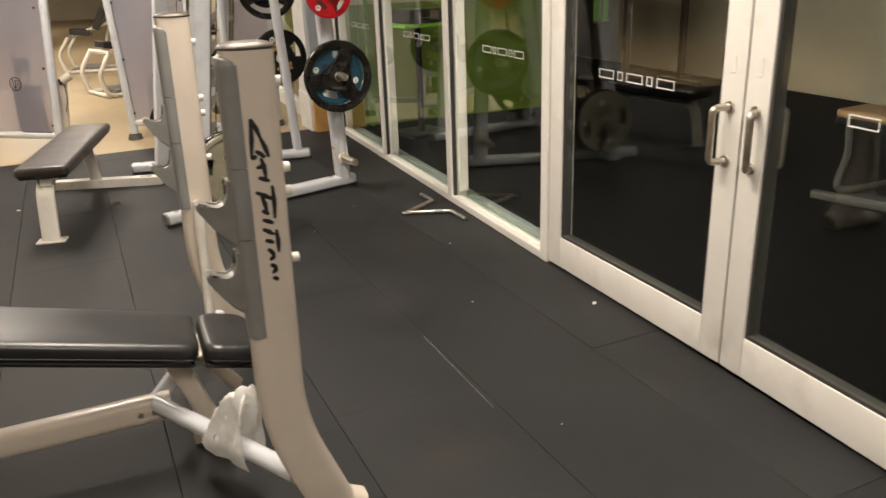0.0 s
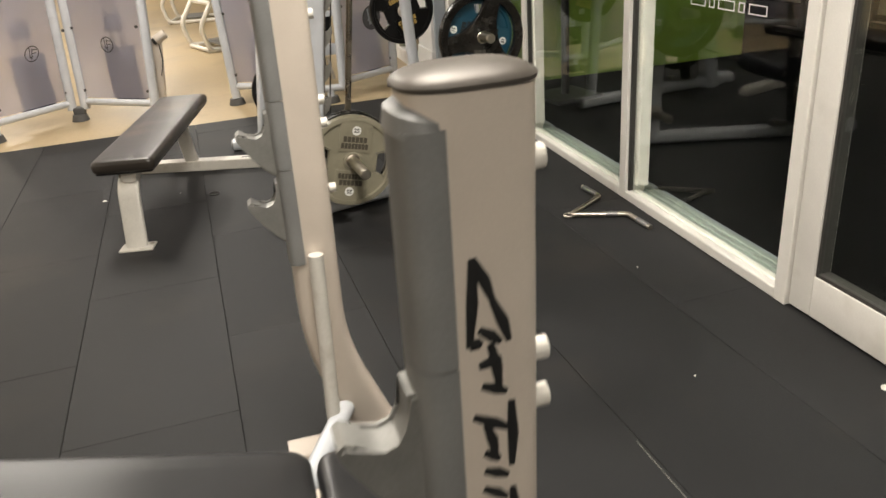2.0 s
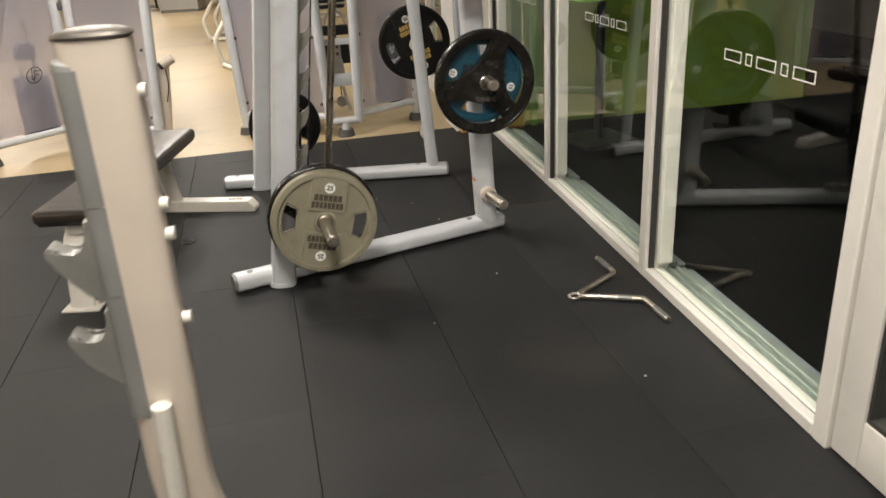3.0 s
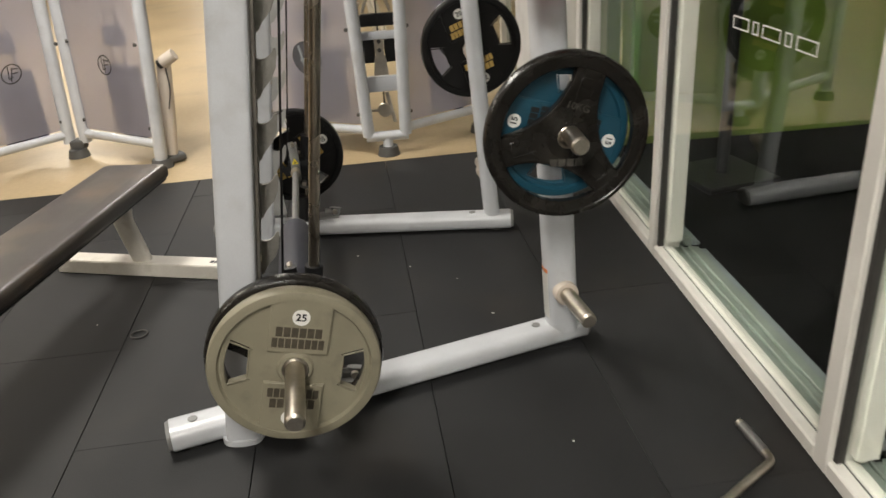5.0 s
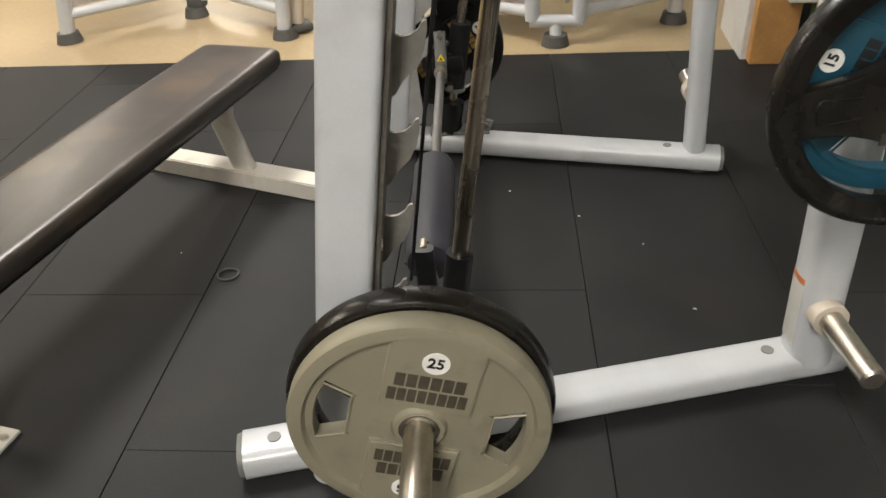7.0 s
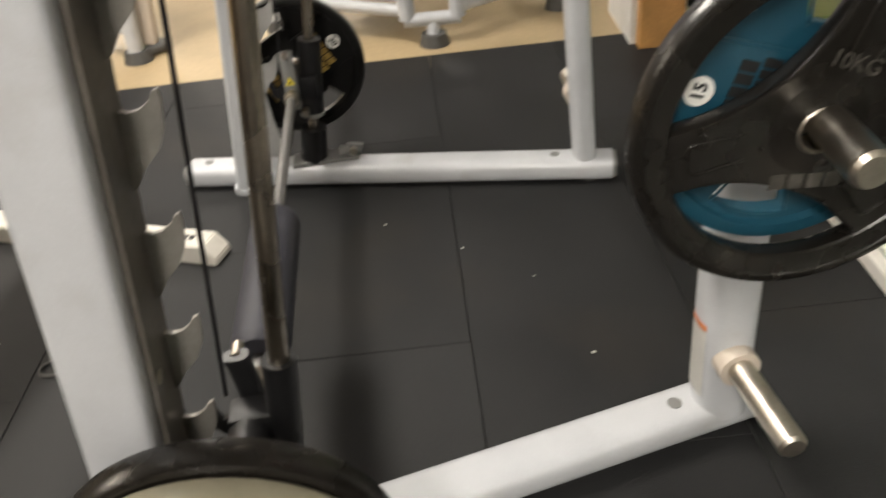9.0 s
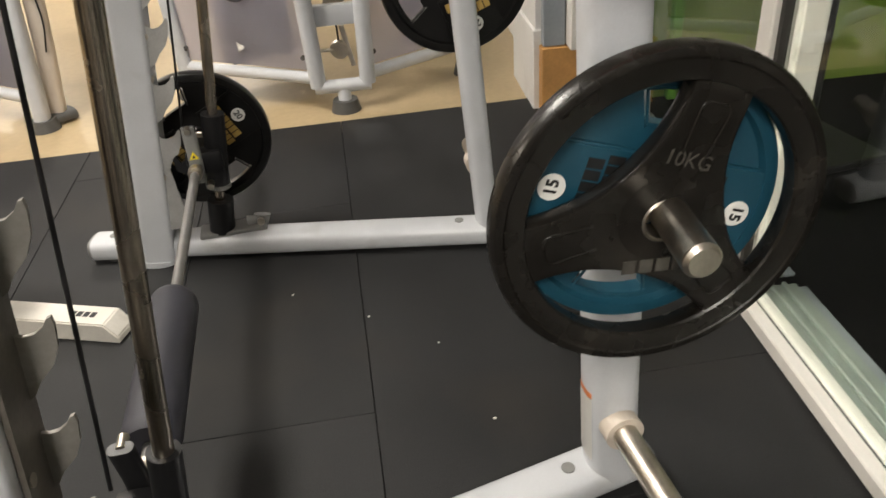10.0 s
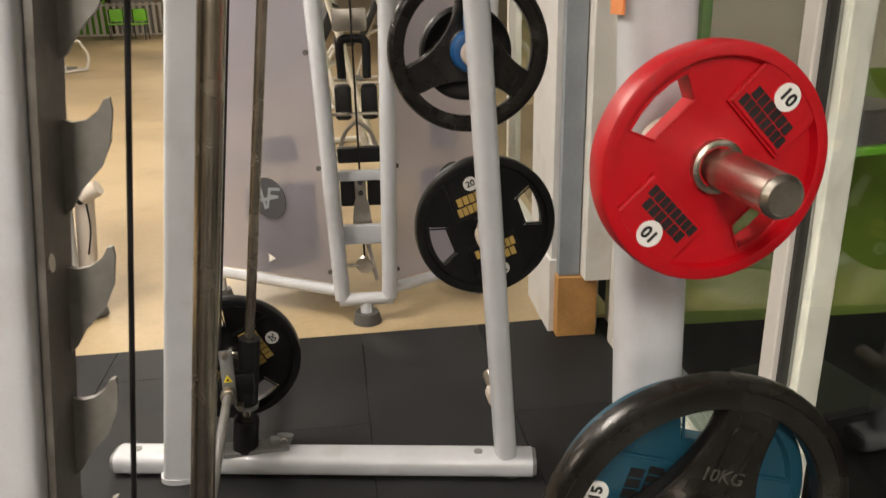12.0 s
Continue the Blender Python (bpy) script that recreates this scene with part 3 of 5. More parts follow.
def spoke_plate(label, R, t, material, spokes, phase, at, number="", hub_r=0.30, group="weight plates"):
    """A rubber plate with a thick rim and wide spokes with openings between them."""
    ob = thing("weight_plate", label, "weight plate", at, group)

    if spokes == 3:
        rim_k = [0.80, 0.803, 0.815, 0.85, 0.90, 0.925, 0.935, 0.965, 0.985, 1.0]
        rim_f = [0.50, 0.22, 0.13, 0.10, 0.08, 0.07, 0.02, 0.02, 0.08, 0.26]
        rim_b = [0.6, 0.85, 0.97, 1, 1, 1, 1, 1, 0.95, 0.75]
    else:
        rim_k = [0.79, 0.80, 0.815, 0.835, 0.86, 0.90, 0.95, 0.98, 1.0]
        rim_f = [0.45, 0.25, 0.12, 0.05, 0.02, 0.02, 0.03, 0.10, 0.28]
        rim_b = [0.6, 0.8, 0.95, 1, 1, 1, 1, 0.95, 0.75]
    bm = polar([k * R for k in rim_k], [t * f for f in rim_f], [t * f for f in rim_b], 96, lambda r, a: False)
    hub_k = [0.118, 0.135, 0.16, 0.24, 0.30, 0.335]
    body = part("rim", bm, material, ob)
    part("boss", polar([k * R for k in hub_k], [t * f for f in (0.0, 0.0, 0.08, 0.14, 0.24, 0.32)], [t] * 5 + [0.9 * t], 64, lambda r, a: False), material, ob)
    if spokes == 3:
        # one dished centre that runs out into three broad arms
        def reach(a):
            d = (a - phase + math.pi / 3) % (2 * math.pi / 3) - math.pi / 3
            if abs(d) < 0.237:
                return 0.85
            f = math.pi / 3 - abs(d)
            return 1.44 * math.cos(f) - math.sqrt(max(1.06 ** 2 - (1.44 * math.sin(f)) ** 2, 0.0))

        def spread(q, a):
            q = q / R
            return R * (q if q < 0.30 else 0.30 + (q - 0.30) / 0.70 * (reach(a) - 0.30))

        ring_k = [0.20, 0.30, 0.45, 0.60, 0.75, 0.88, 0.94, 0.975, 1.0]
        ring_f = [0.16, 0.19, 0.20, 0.19, 0.18, 0.18, 0.20, 0.27, 0.45]
        part("spoked_centre", polar([k * R for k in ring_k], [t * f for f in ring_f], [t * f for f in [0.95] * 7 + [0.9, 0.75]], 144, lambda q, a: False, spread), material, ob)
    for k in range(0 if spokes == 3 else spokes):
        a = phase + 2 * math.pi * k / spokes
        own = bmesh.new()
        rows_f, rows_b = [], []
        wide = 0.155 if spokes == 3 else 0.125
        for i in range(13):
            u = i / 12
            r = R * (0.17 + 0.65 * u)
            q = r / R
            half = R * (wide + (1.15 if spokes == 3 else 0.7) * max(0, 0.62 - q) ** 1.6 + 2.2 * max(0, q - 0.70) ** 1.6)
            cols = [(-1.0, 0.62), (-0.97, 0.40), (-0.86, 0.30), (-0.4, 0.27), (0.4, 0.27), (0.86, 0.30), (0.97, 0.40), (1.0, 0.62)]
            def point(w, y):
                x = half * w
                rr = math.sqrt(max(r * r - x * x, 1e-6)) if u > 0.9 else r
                return (rr * math.cos(a) - x * math.sin(a), y * t, rr * math.sin(a) + x * math.cos(a))
            rows_f.append([own.verts.new(point(w, y)) for w, y in cols])
            rows_b.append([own.verts.new(point(w, 0.95 - 0.5 * max(0, abs(w) - 0.9))) for w, y in cols])
        for f0, f1, b0, b1 in zip(rows_f, rows_f[1:], rows_b, rows_b[1:]):
            for i in range(7):
                own.faces.new((f0[i], f0[i + 1], f1[i + 1], f1[i]))
                own.faces.new((b0[i + 1], b0[i], b1[i], b1[i + 1]))
            own.faces.new((f0[0], f1[0], b1[0], b0[0]))
            own.faces.new((f1[7], f0[7], b0[7], b1[7]))
        part("spoke", own, material, ob)
    part("hub", polar([0.0255, 0.028, 0.031], [-0.001, -0.002, 0.0], [t, t, t], 32, lambda r, a: False), CHROME, ob, "steel hub ring")
    for k in range(spokes):
        a = phase + 2 * math.pi * k / spokes
        rim = sweep(bend([(0.40 * R, 0.27 * t, -0.075 * R), (0.70 * R, 0.27 * t, -0.095 * R), (0.70 * R, 0.27 * t, 0.095 * R), (0.40 * R, 0.27 * t, 0.075 * R)], 4, 0.3), oval(0.0022, 0.0022, 6), ref=(0, 1, 0))
        if spokes == 3:
            rim.transform(Matrix.Translation((0, -0.09 * t, 0)))
        rim.transform(pose(0, 0, 0, 0, -math.degrees(a), 0))
        part("spoke_relief", rim, material, body)
    if number:
        lettering(number, 0.125 * R, EMBOSS, body, pose(0, 0, 0, 0, 16, 0) @ Matrix.Translation((0.0, 0.195 * t, 0.36 * R)), name="number", depth=0.001)
        for q in range(4):
            x = (q - 1.5) * 0.105 * R
            part("maker_bar", box(x - 0.042 * R, 0.17 * t, -0.36 * R, x + 0.042 * R, 0.22 * t, -0.27 * R, 0.0005, 1), EMBOSS, body, smooth=0)
    return ob


# ---------------------------------------------------------------- smith machine
SMITH = pose(-1.40, 5.90, 0, 0, 0, 5)
LEAN_U = 0.135


def rail_v(u, near):
    return -0.69 + 0.2166 * (u + 0.315) if near else 0.578 - 0.226 * (u - 0.765)


smith = thing("smith_machine", "silver-white steel smith machine with inclined guide rods and loaded storage horns", "smith machine", SMITH)
HOOK_Z = [0.44 + 0.1605 * k for k in range(11)]


def hook_outline(z_low, z_high):
    """The plate's free edge: a row of scoops, each with an upturned lip."""
    pts = [(-0.205 + LEAN_U * z_low, z_low)]

    def skew(a, z):
        return (a + LEAN_U * z, z)

    pts.append(skew(-0.085, z_low))
    for z in HOOK_Z:
        if z > z_high - 0.06:
            break
        # underside of the hook, lip, scoop, back of the opening
        pts += [skew(-0.128, z - 0.115), skew(-0.118, z - 0.095), skew(-0.098, z - 0.072), skew(-0.088, z - 0.045), skew(-0.086, z - 0.012), skew(-0.0885, z + 0.001), skew(-0.0945, z - 0.001),
                skew(-0.100, z - 0.012), skew(-0.112, z - 0.021), skew(-0.126, z - 0.023), skew(-0.139, z - 0.018), skew(-0.148, z - 0.006), skew(-0.152, z + 0.012), skew(-0.150, z + 0.028)]
    pts += [skew(-0.128, z_high - 0.02), skew(-0.10, z_high), (-0.205 + LEAN_U * z_high, z_high)]
    return pts


for near in (True, False):
    s = -1 if near else 1
    # floor rail
    a, b = Vector((-0.395, rail_v(-0.395, near), 0.041)), Vector((0.925, rail_v(0.925, near), 0.041))
    rail = part("base_rail", sweep([a, b], oval(0.052, 0.036, 28, 3.2)), SILVER, smith)
    d = (b - a).normalized()
    part("end_cap", sweep([a - d * 0.012, a - d * 0.0015], oval(0.049, 0.0335, 28, 3.2), scales=[0.92, 1.0]), GREY_PLASTIC, rail, "grey plastic end cap")
    part("end_cap", sweep([b + d * 0.0015, b + d * 0.012], oval(0.049, 0.0335, 28, 3.2), scales=[1.0, 0.92]), GREY_PLASTIC, rail)
    for u in (-0.33, 0.757):
        part("plug", coin((u, rail_v(u, near), 0.0775), (0, 0, 1), 0.014, 0.003), GREY_PLASTIC, rail, "round grey plug")
    for u in (-0.34, 0.86):
        part("foot_pad", coin((u, rail_v(u, near), 0.003), (0, 0, 1), 0.035, 0.006), FOOT, rail)
    # column
    v = -0.688 if near else 0.775
    col = part("column", sweep([(-0.195 + LEAN_U * 0.0, v, 0.0), (-0.195 + LEAN_U * 2.25, v, 2.25)], oval(0.050, 0.064, 40, 7.0), ref=(0, 1, 0)), SILVER, smith)
    part("column_foot", sweep([(-0.195, v, 0.0), (-0.193, v, 0.018)], oval(0.060, 0.070, 28, 3.4), ref=(0, 1, 0)), SILVER, col)
    # hook plate bolted to the inner side
    vp = v - s * 0.045
    plate_bm = slab(hook_outline(0.12, 2.15), 0.007, "y")
    plate_bm.transform(Matrix.Translation((0, vp, 0)))
    hp = part("hook_plate", plate_bm, SHADED_HOOK if near else HOOK_PLATE, smith, "steel plate with a row of bar hooks")
    for z in (0.30, 0.60, 0.72, 1.08, 1.44, 1.8):
        part("bolt", sweep([(-0.148 + LEAN_U * z, vp - 0.009, z), (-0.148 + LEAN_U * z, vp + 0.009, z)], oval(0.0085, 0.0085, 10), ref=(0, 0, 1)), CHROME, hp)
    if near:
        # added dark strip: stands for the shade on the column's inner side
        shade_strip = sweep([(-0.1395 + LEAN_U * 0.1, v + 0.01, 0.1), (-0.1395 + LEAN_U * 2.2, v + 0.01, 2.2)], [(-0.004, -0.045), (0.004, -0.045), (0.004, 0.05), (-0.004, 0.05)], ref=(0, 1, 0))
        part("column_shade", shade_strip, SHADE_STEEL, smith, "scuffed dark strip for the column's shaded side")
    for z in (0.56, 1.25):
        part("bolt", rod((-0.195 + LEAN_U * z + 0.05, v - 0.02, z), (-0.195 + LEAN_U * z + 0.062, v - 0.02, z), 0.010, 10), CHROME, col)
    # guide rod with lower stop sleeve and clamp
    vr = -0.605 if near else 0.75
    rod_u = lambda z: 0.008 + LEAN_U * z
    guide = part("guide_rod", rod((rod_u(0.075), vr, 0.075), (rod_u(2.2), vr, 2.2), 0.0155, 22), ROD, smith, "oiled steel guide rod")
    part("stop_sleeve", rod((rod_u(0.08), vr, 0.08), (rod_u(0.19), vr, 0.19), 0.029 if near else 0.040, 22), BLACK_PLASTIC, guide, "black rubber stop sleeve")
    clamp = bmesh.new()
    box(-0.05, vr - 0.038, 0.073, 0.16, vr + 0.038, 0.088, 0.004, 2, bm=clamp)
    sweep([(0.10, vr, 0.088), (0.145, vr, 0.088), (0.15, vr, 0.115)], oval(0.028, 0.012, 14), ref=(0, 1, 0), bm=clamp)
    part("rod_clamp", clamp, GREY_PLASTIC, guide, "grey cast rod clamp")
    part("clamp_bolt", coin((0.145, vr - 0.03, 0.105), (0, 1, 0), 0.012, 0.012), CHROME, guide)
    # carriage of the bar on the rod
    car = part("carriage", rod((rod_u(0.245), vr, 0.245), (rod_u(0.47), vr, 0.47), 0.026 if near else 0.034, 24), BLACK_PLASTIC, smith, "black bearing carriage on the rod")
    part("carriage_ring", rod((rod_u(0.235), vr, 0.235), (rod_u(0.247), vr, 0.247), 0.030 if near else 0.038, 24), GREY_PLASTIC, car)
    # cable
    vc = vr - s * 0.012
    part("cable", rod((-0.08 + LEAN_U * 0.40, vc, 0.40), (-0.08 + LEAN_U * 2.2, vc, 2.2), 0.0035, 10), BLACK_PLASTIC, smith, "thin black lifting cable")
    # rear post
    vp0 = -0.445 if near else 0.562
    ru = (lambda z: 0.852 - 0.042 * z) if near else (lambda z: 0.847 - 0.062 * z)
    post = part("rear_post", sweep([(ru(0.05), vp0, 0.05), (ru(2.2), vp0, 2.2)], oval(0.052 if near else 0.034, 0.05 if near else 0.042, 28, 2.6), ref=(0, 1, 0)), SILVER, smith)
    if near:
        for name, z0, z1, stuff, off in (("label", 0.105, 0.268, STICKER, 0.0012), ("label_band", 0.271, 0.285, ORANGE, 0.0012)):
            paper = bmesh.new()
            rows = []
            for z in (z0, z1):
                ring = []
                for q in range(9):
                    g = radians(156 + 54 * q / 8)
                    cx, cy = math.cos(g), math.sin(g)
                    ring.append(paper.verts.new((ru(z) + (0.052 + off) * math.copysign(abs(cx) ** (2 / 2.6), cx), vp0 + (0.05 + off) * math.copysign(abs(cy) ** (2 / 2.6), cy), z)))
                rows.append(ring)
            for q in range(8):
                paper.faces.new((rows[0][q], rows[0][q + 1], rows[1][q + 1], rows[1][q]))
            bmesh.ops.solidify(paper, geom=paper.faces[:], thickness=0.0006)
            part(name, paper, stuff, post, "white paper label" if name == "label" else "")
        part("label", box(ru(1.6) - 0.0545, vp0 - 0.021, 1.46, ru(1.6) - 0.0505, vp0 + 0.021, 1.50), ORANGE, post, smooth=0)
    for z, reach, uu in (((0.21, 0.70, 0.853), (0.792, 0.805, 0.784), (1.288, 0.802, 0.775)) if near else ((0.255, 0.74, 0.835), (0.79, 0.86, 0.814), (1.315, 0.86, 0.767))):
        v0 = vp0 + s * 0.03
        h = part("horn", rod((ru(z), v0, z), (uu, s * reach, z + 0.004), 0.0245, 24), CHROME, smith, "worn chrome storage horn")
        part("horn_collar", rod((ru(z), v0 + s * 0.0, z), (ru(z) + (uu - ru(z)) * 0.25, v0 + s * 0.045, z), 0.038, 24), PLATINUM, h)
        part("horn_tip", rod((uu, s * reach, z + 0.004), (uu, s * (reach + 0.006), z + 0.004), 0.0243, 24, r2=0.019), CHROME, h)
for u in (-0.195 + LEAN_U * 2.2, 0.74):
    part("top_beam", sweep([(u, -0.70 if u < 0.5 else -0.45, 2.22), (u, 0.77 if u < 0.5 else 0.56, 2.22)], oval(0.045, 0.04, 24, 3)), SILVER, smith)

# the sliding bar
BAR_Z = 0.337
MID = 0.066  # the machine's middle lies a little beyond its origin
bar = part("smith_bar", rod((0, -0.61, BAR_Z), (0, 0.74, BAR_Z), 0.0135, 20), BAR_STEEL, smith, "grey steel sliding bar")
for s in (-1, 1):
    def at(d):
        return MID + s * d

    part("sleeve", rod((0, at(0.72), BAR_Z), (0, at(1.212), BAR_Z), 0.0245, 24), CHROME, bar, "worn chrome bar sleeve")
    part("sleeve_collar", rod((0, at(0.675), BAR_Z), (0, at(0.76), BAR_Z), 0.034, 24), BLACK_PLASTIC, bar)
    part("sleeve_tip", rod((0, at(1.212), BAR_Z), (0, at(1.218), BAR_Z), 0.0243, 24, r2=0.019), CHROME, bar)
    # latch arm that swings into the hooks
    arm = sweep(bend([(0.0, at(0.62), BAR_Z - 0.05), (0.002, at(0.62), BAR_Z + 0.03), (0.000, at(0.635), BAR_Z + 0.12)], 4), oval(0.020, 0.012, 16, 3), ref=(0, 1, 0))
    latch = part("latch", arm, BLACK_PLASTIC if s < 0 else GREY_PLASTIC, bar, "bar latch arm")
    part("latch_bolt", coin((0.0, at(0.62), BAR_Z + 0.115), (0, 1, 0), 0.009, 0.03), CHROME, latch)
    part("latch_bolt", coin((0.028, at(0.62), BAR_Z - 0.065), (0, 1, 0), 0.010, 0.03), CHROME, latch)
    part("spring", rod((0.0, at(0.555), BAR_Z), (0.0, at(0.60), BAR_Z), 0.019, 18), CHROME, bar)
    part("spring_ring", rod((0.0, at(0.57), BAR_Z), (0.0, at(0.585), BAR_Z), 0.022, 18), CHROME, bar)
    lo, hi = sorted((at(0.635), at(0.69)))
    part("bearing_bridge", box(-0.03, lo, BAR_Z - 0.035, 0.075, hi, BAR_Z + 0.035, 0.01, 2), BLACK_PLASTIC, bar)
    claw = slab([(-0.01, BAR_Z - 0.03), (-0.04, BAR_Z - 0.035), (-0.062, BAR_Z - 0.012), (-0.066, BAR_Z + 0.02), (-0.055, BAR_Z + 0.03), (-0.045, BAR_Z + 0.005), (-0.02, BAR_Z + 0.02), (0, BAR_Z + 0.02)], 0.012, "y")
    claw.transform(Matrix.Translation((0, at(0.65), 0)))
    part("claw", claw, BLACK_PLASTIC, bar)
# warning triangle on the far latch
tri = slab([(-0.014, 0.0), (0.014, 0.0), (0.0, 0.025)], 0.0012, "y")
tri.transform(Matrix.Translation((0.002, MID + 0.606, BAR_Z + 0.03)))
part("warning_triangle", tri, YELLOW, bar, "yellow warning triangle", smooth=0)
tri = slab([(-0.005, 0.004), (0.005, 0.004), (0.0, 0.014)], 0.0012, "y")
tri.transform(Matrix.Translation((0.002, MID + 0.6052, BAR_Z + 0.03)))
part("warning_mark", tri, INK, bar, smooth=0)

# foam pad on the bar, slit along its underside
bm = sweep([(0, -0.45, BAR_Z), (0, -0.44, BAR_Z), (0, -0.425, BAR_Z), (0, -0.03, BAR_Z), (0, -0.015, BAR_Z), (0, -0.008, BAR_Z)], oval(0.053, 0.053, 28), scales=[0.86, 0.95, 1.0, 1.0, 0.93, 0.8])
pad = solid("bar_pad", bm, FOAM, "dark blue-grey foam pad wrapped round the bar", "bar pad", SMITH)
part("seam", box(-0.055, -0.43, BAR_Z - 0.016, -0.048, -0.02, BAR_Z - 0.010, 0.001, 1), BLACK_PLASTIC, pad)


def on(u, v, z, turn=0):
    return SMITH @ pose(u, v, z, 0, turn, 0)


two_grip("round grey-green urethane plate marked 25 on the bar sleeve", 0.219, 0.045, KHAKI, FADED_INK, "25", on(0, -0.922, BAR_Z - 0.002, 14))
spoke_plate("large black rubber plate behind a grey-green one", 0.229, 0.05, WORN_RUBBER, 3, 0.5, on(0, -0.873, BAR_Z - 0.002))
two_grip("round black plate with gold print marked 20 on a sleeve", 0.219, 0.045, BLACK_RUBBER, GOLD, "20", on(0.0, 0.87, BAR_Z + 0.002, 62))
two_grip("petrol blue urethane plate marked 15 behind a black one", 0.19, 0.04, BLUE, INK, "15", on(0.785, -0.652, 0.793, -72))
spoke_plate("large black three-spoke rubber plate marked 10KG", 0.229, 0.038, WORN_RUBBER, 3, radians(72), on(0.789, -0.696, 0.787, 4), "10KG")
two_grip("small red urethane plate marked 10 on the upper horn", 0.147, 0.045, RED, INK, "10", on(0.778, -0.668, 1.293, 46))
two_grip("round black plate with gold print marked 20 on a horn", 0.219, 0.045, BLACK_RUBBER, GOLD, "20", on(0.814, 0.69, 0.793, -20))
spoke_plate("large black three-spoke rubber plate on the top horn", 0.232, 0.045, WORN_RUBBER, 3, radians(86), on(0.767, 0.69, 1.318))
small = thing("weight_plate", "small plain black plate behind a large one", "weight plate", on(0.767, 0.738, 1.306), "weight plates")
part("body", polar([0.026, 0.034, 0.04, 0.115, 0.125, 0.133, 0.135], [0.0, 0.0, 0.006, 0.006, 0.0, 0.003, 0.01], [0.04] * 6 + [0.032], 64, lambda q, a: False), BLACK_RUBBER, small)
part("hub", polar([0.0255, 0.028, 0.031], [-0.001, -0.002, 0.0], [0.04, 0.04, 0.04], 32, lambda q, a: False), CHROME, small, "steel hub ring")
clip = thing("collar_clip", "bright blue plastic collar on the top horn", "collar", on(0.767, 0.655, 1.318), "")
part("ring", polar([0.0255, 0.040, 0.055, 0.060], [-0.01, -0.014, -0.010, 0.0], [0.03, 0.03, 0.03, 0.026], 28, lambda r, a: False), BRIGHT_BLUE, clip)
part("lever", box(-0.024, -0.012, 0.05, 0.024, 0.022, 0.105, 0.008, 2), BRIGHT_BLUE, clip)


# ---------------------------------------------------------------- olympic decline bench
bench = thing("olympic_bench", "platinum steel decline press bench with two racking uprights and black pads", "weight bench")
UP_X = -1.608
for near in (True, False):
    y = 2.096 if near else 3.31
    x0 = UP_X if near else -1.662
    top = 1.286 if near else 1.302
    line = bend([(x0, y, top), (x0 - 0.016, y, 0.36), (x0 + 0.10, y, 0.06), (x0 + 0.16, y, 0.03)], 8, 0.42)
    up = part("upright", sweep(line, oval(0.058, 0.040, 30, 3.6), ref=(0, 1, 0)), PLATINUM, bench)
    dome = [(0.0, 0.98), (0.002, 1.05), (0.007, 1.065), (0.011, 1.03), (0.016, 0.92), (0.020, 0.75), (0.023, 0.52), (0.0245, 0.26), (0.025, 0.06)]
    cap = sweep([(x0, y, top + 0.74 * h) for h, k in dome], oval(0.058, 0.041, 30, 3.0), ref=(0, 1, 0), scales=[k for h, k in dome])
    part("cap", cap, CAP, up, "dark bronze domed cap")
    gx, gs = x0 - 0.053, x0 - 0.043
    for z0, z1 in ((1.258, 1.035), (1.033, 0.87), (0.868, 0.62)):
        guard = sweep([(gs - 0.001 * (1.27 - z0) * 10, y, z0), (gs - 0.001 * (1.27 - z1) * 10, y, z1)], oval(0.025, 0.043, 22, 3), ref=(0, 1, 0))
        part("guard", guard, GREY_PLASTIC, up, "grey plastic guard strip")
    part("guard_top", sweep([(gs + 0.004, y, 1.276), (gs - 0.001, y, 1.266), (gs - 0.002, y, 1.252)], oval(0.026, 0.043, 18, 2.5), ref=(0, 1, 0), scales=[0.6, 0.95, 1.0]), GREY_PLASTIC, up)
    for z in (0.955, 0.785):
        hk = [(-0.02, z + 0.05), (-0.021, z + 0.012), (-0.030, z - 0.004), (-0.046, z - 0.010), (-0.062, z - 0.006), (-0.075, z + 0.006), (-0.084, z + 0.010), (-0.092, z + 0.004), (-0.091, z - 0.008),
              (-0.078, z - 0.028), (-0.060, z - 0.055), (-0.040, z - 0.082), (-0.02, z - 0.10), (0.0, z - 0.10), (0.0, z + 0.05)]
        bm = slab([(gx - 0.005 + a, b) for a, b in hk], 0.05, "y")
        bmesh.ops.bevel(bm, geom=[e for e in bm.edges if abs(e.verts[0].co.y - e.verts[1].co.y) < 1e-4], offset=0.004, segments=2, affect="EDGES")
        bm.transform(Matrix.Translation((0, y, 0)))
        part("bar_hook", bm, HOOK, up, "grey cast bar hook")
    for z in (1.215, 1.02, 0.965, 0.80):
        part("bolt", rod((x0 + 0.050, y - 0.01, z), (x0 + 0.066, y - 0.01, z), 0.012, 12), CREAM_PAINT, up)
    for z, dx in ((0.10, 0.085), (0.22, 0.03)):
        part("bolt", rod((x0 + dx + 0.035, y - 0.012, z), (x0 + dx + 0.055, y - 0.012, z), 0.010, 12), CHROME, up)
    part("foot", sweep([(x0 - 0.16, y, 0.028), (x0 + 0.04, y, 0.028)], oval(0.045, 0.027, 20, 4)), PLATINUM, up)
    # strut from the upright to the seat frame
    part("arm", rod((x0 + 0.01, y + (0.03 if near else -0.03), 0.17), (-1.93, 2.70, 0.165), 0.027, 20), SILVER, bench)
part("brace", rod((-1.672, 3.252, 0.65), (-1.69, 3.23, 0.15), 0.019, 16), CREAM_PAINT, bench, "pale straight brace")

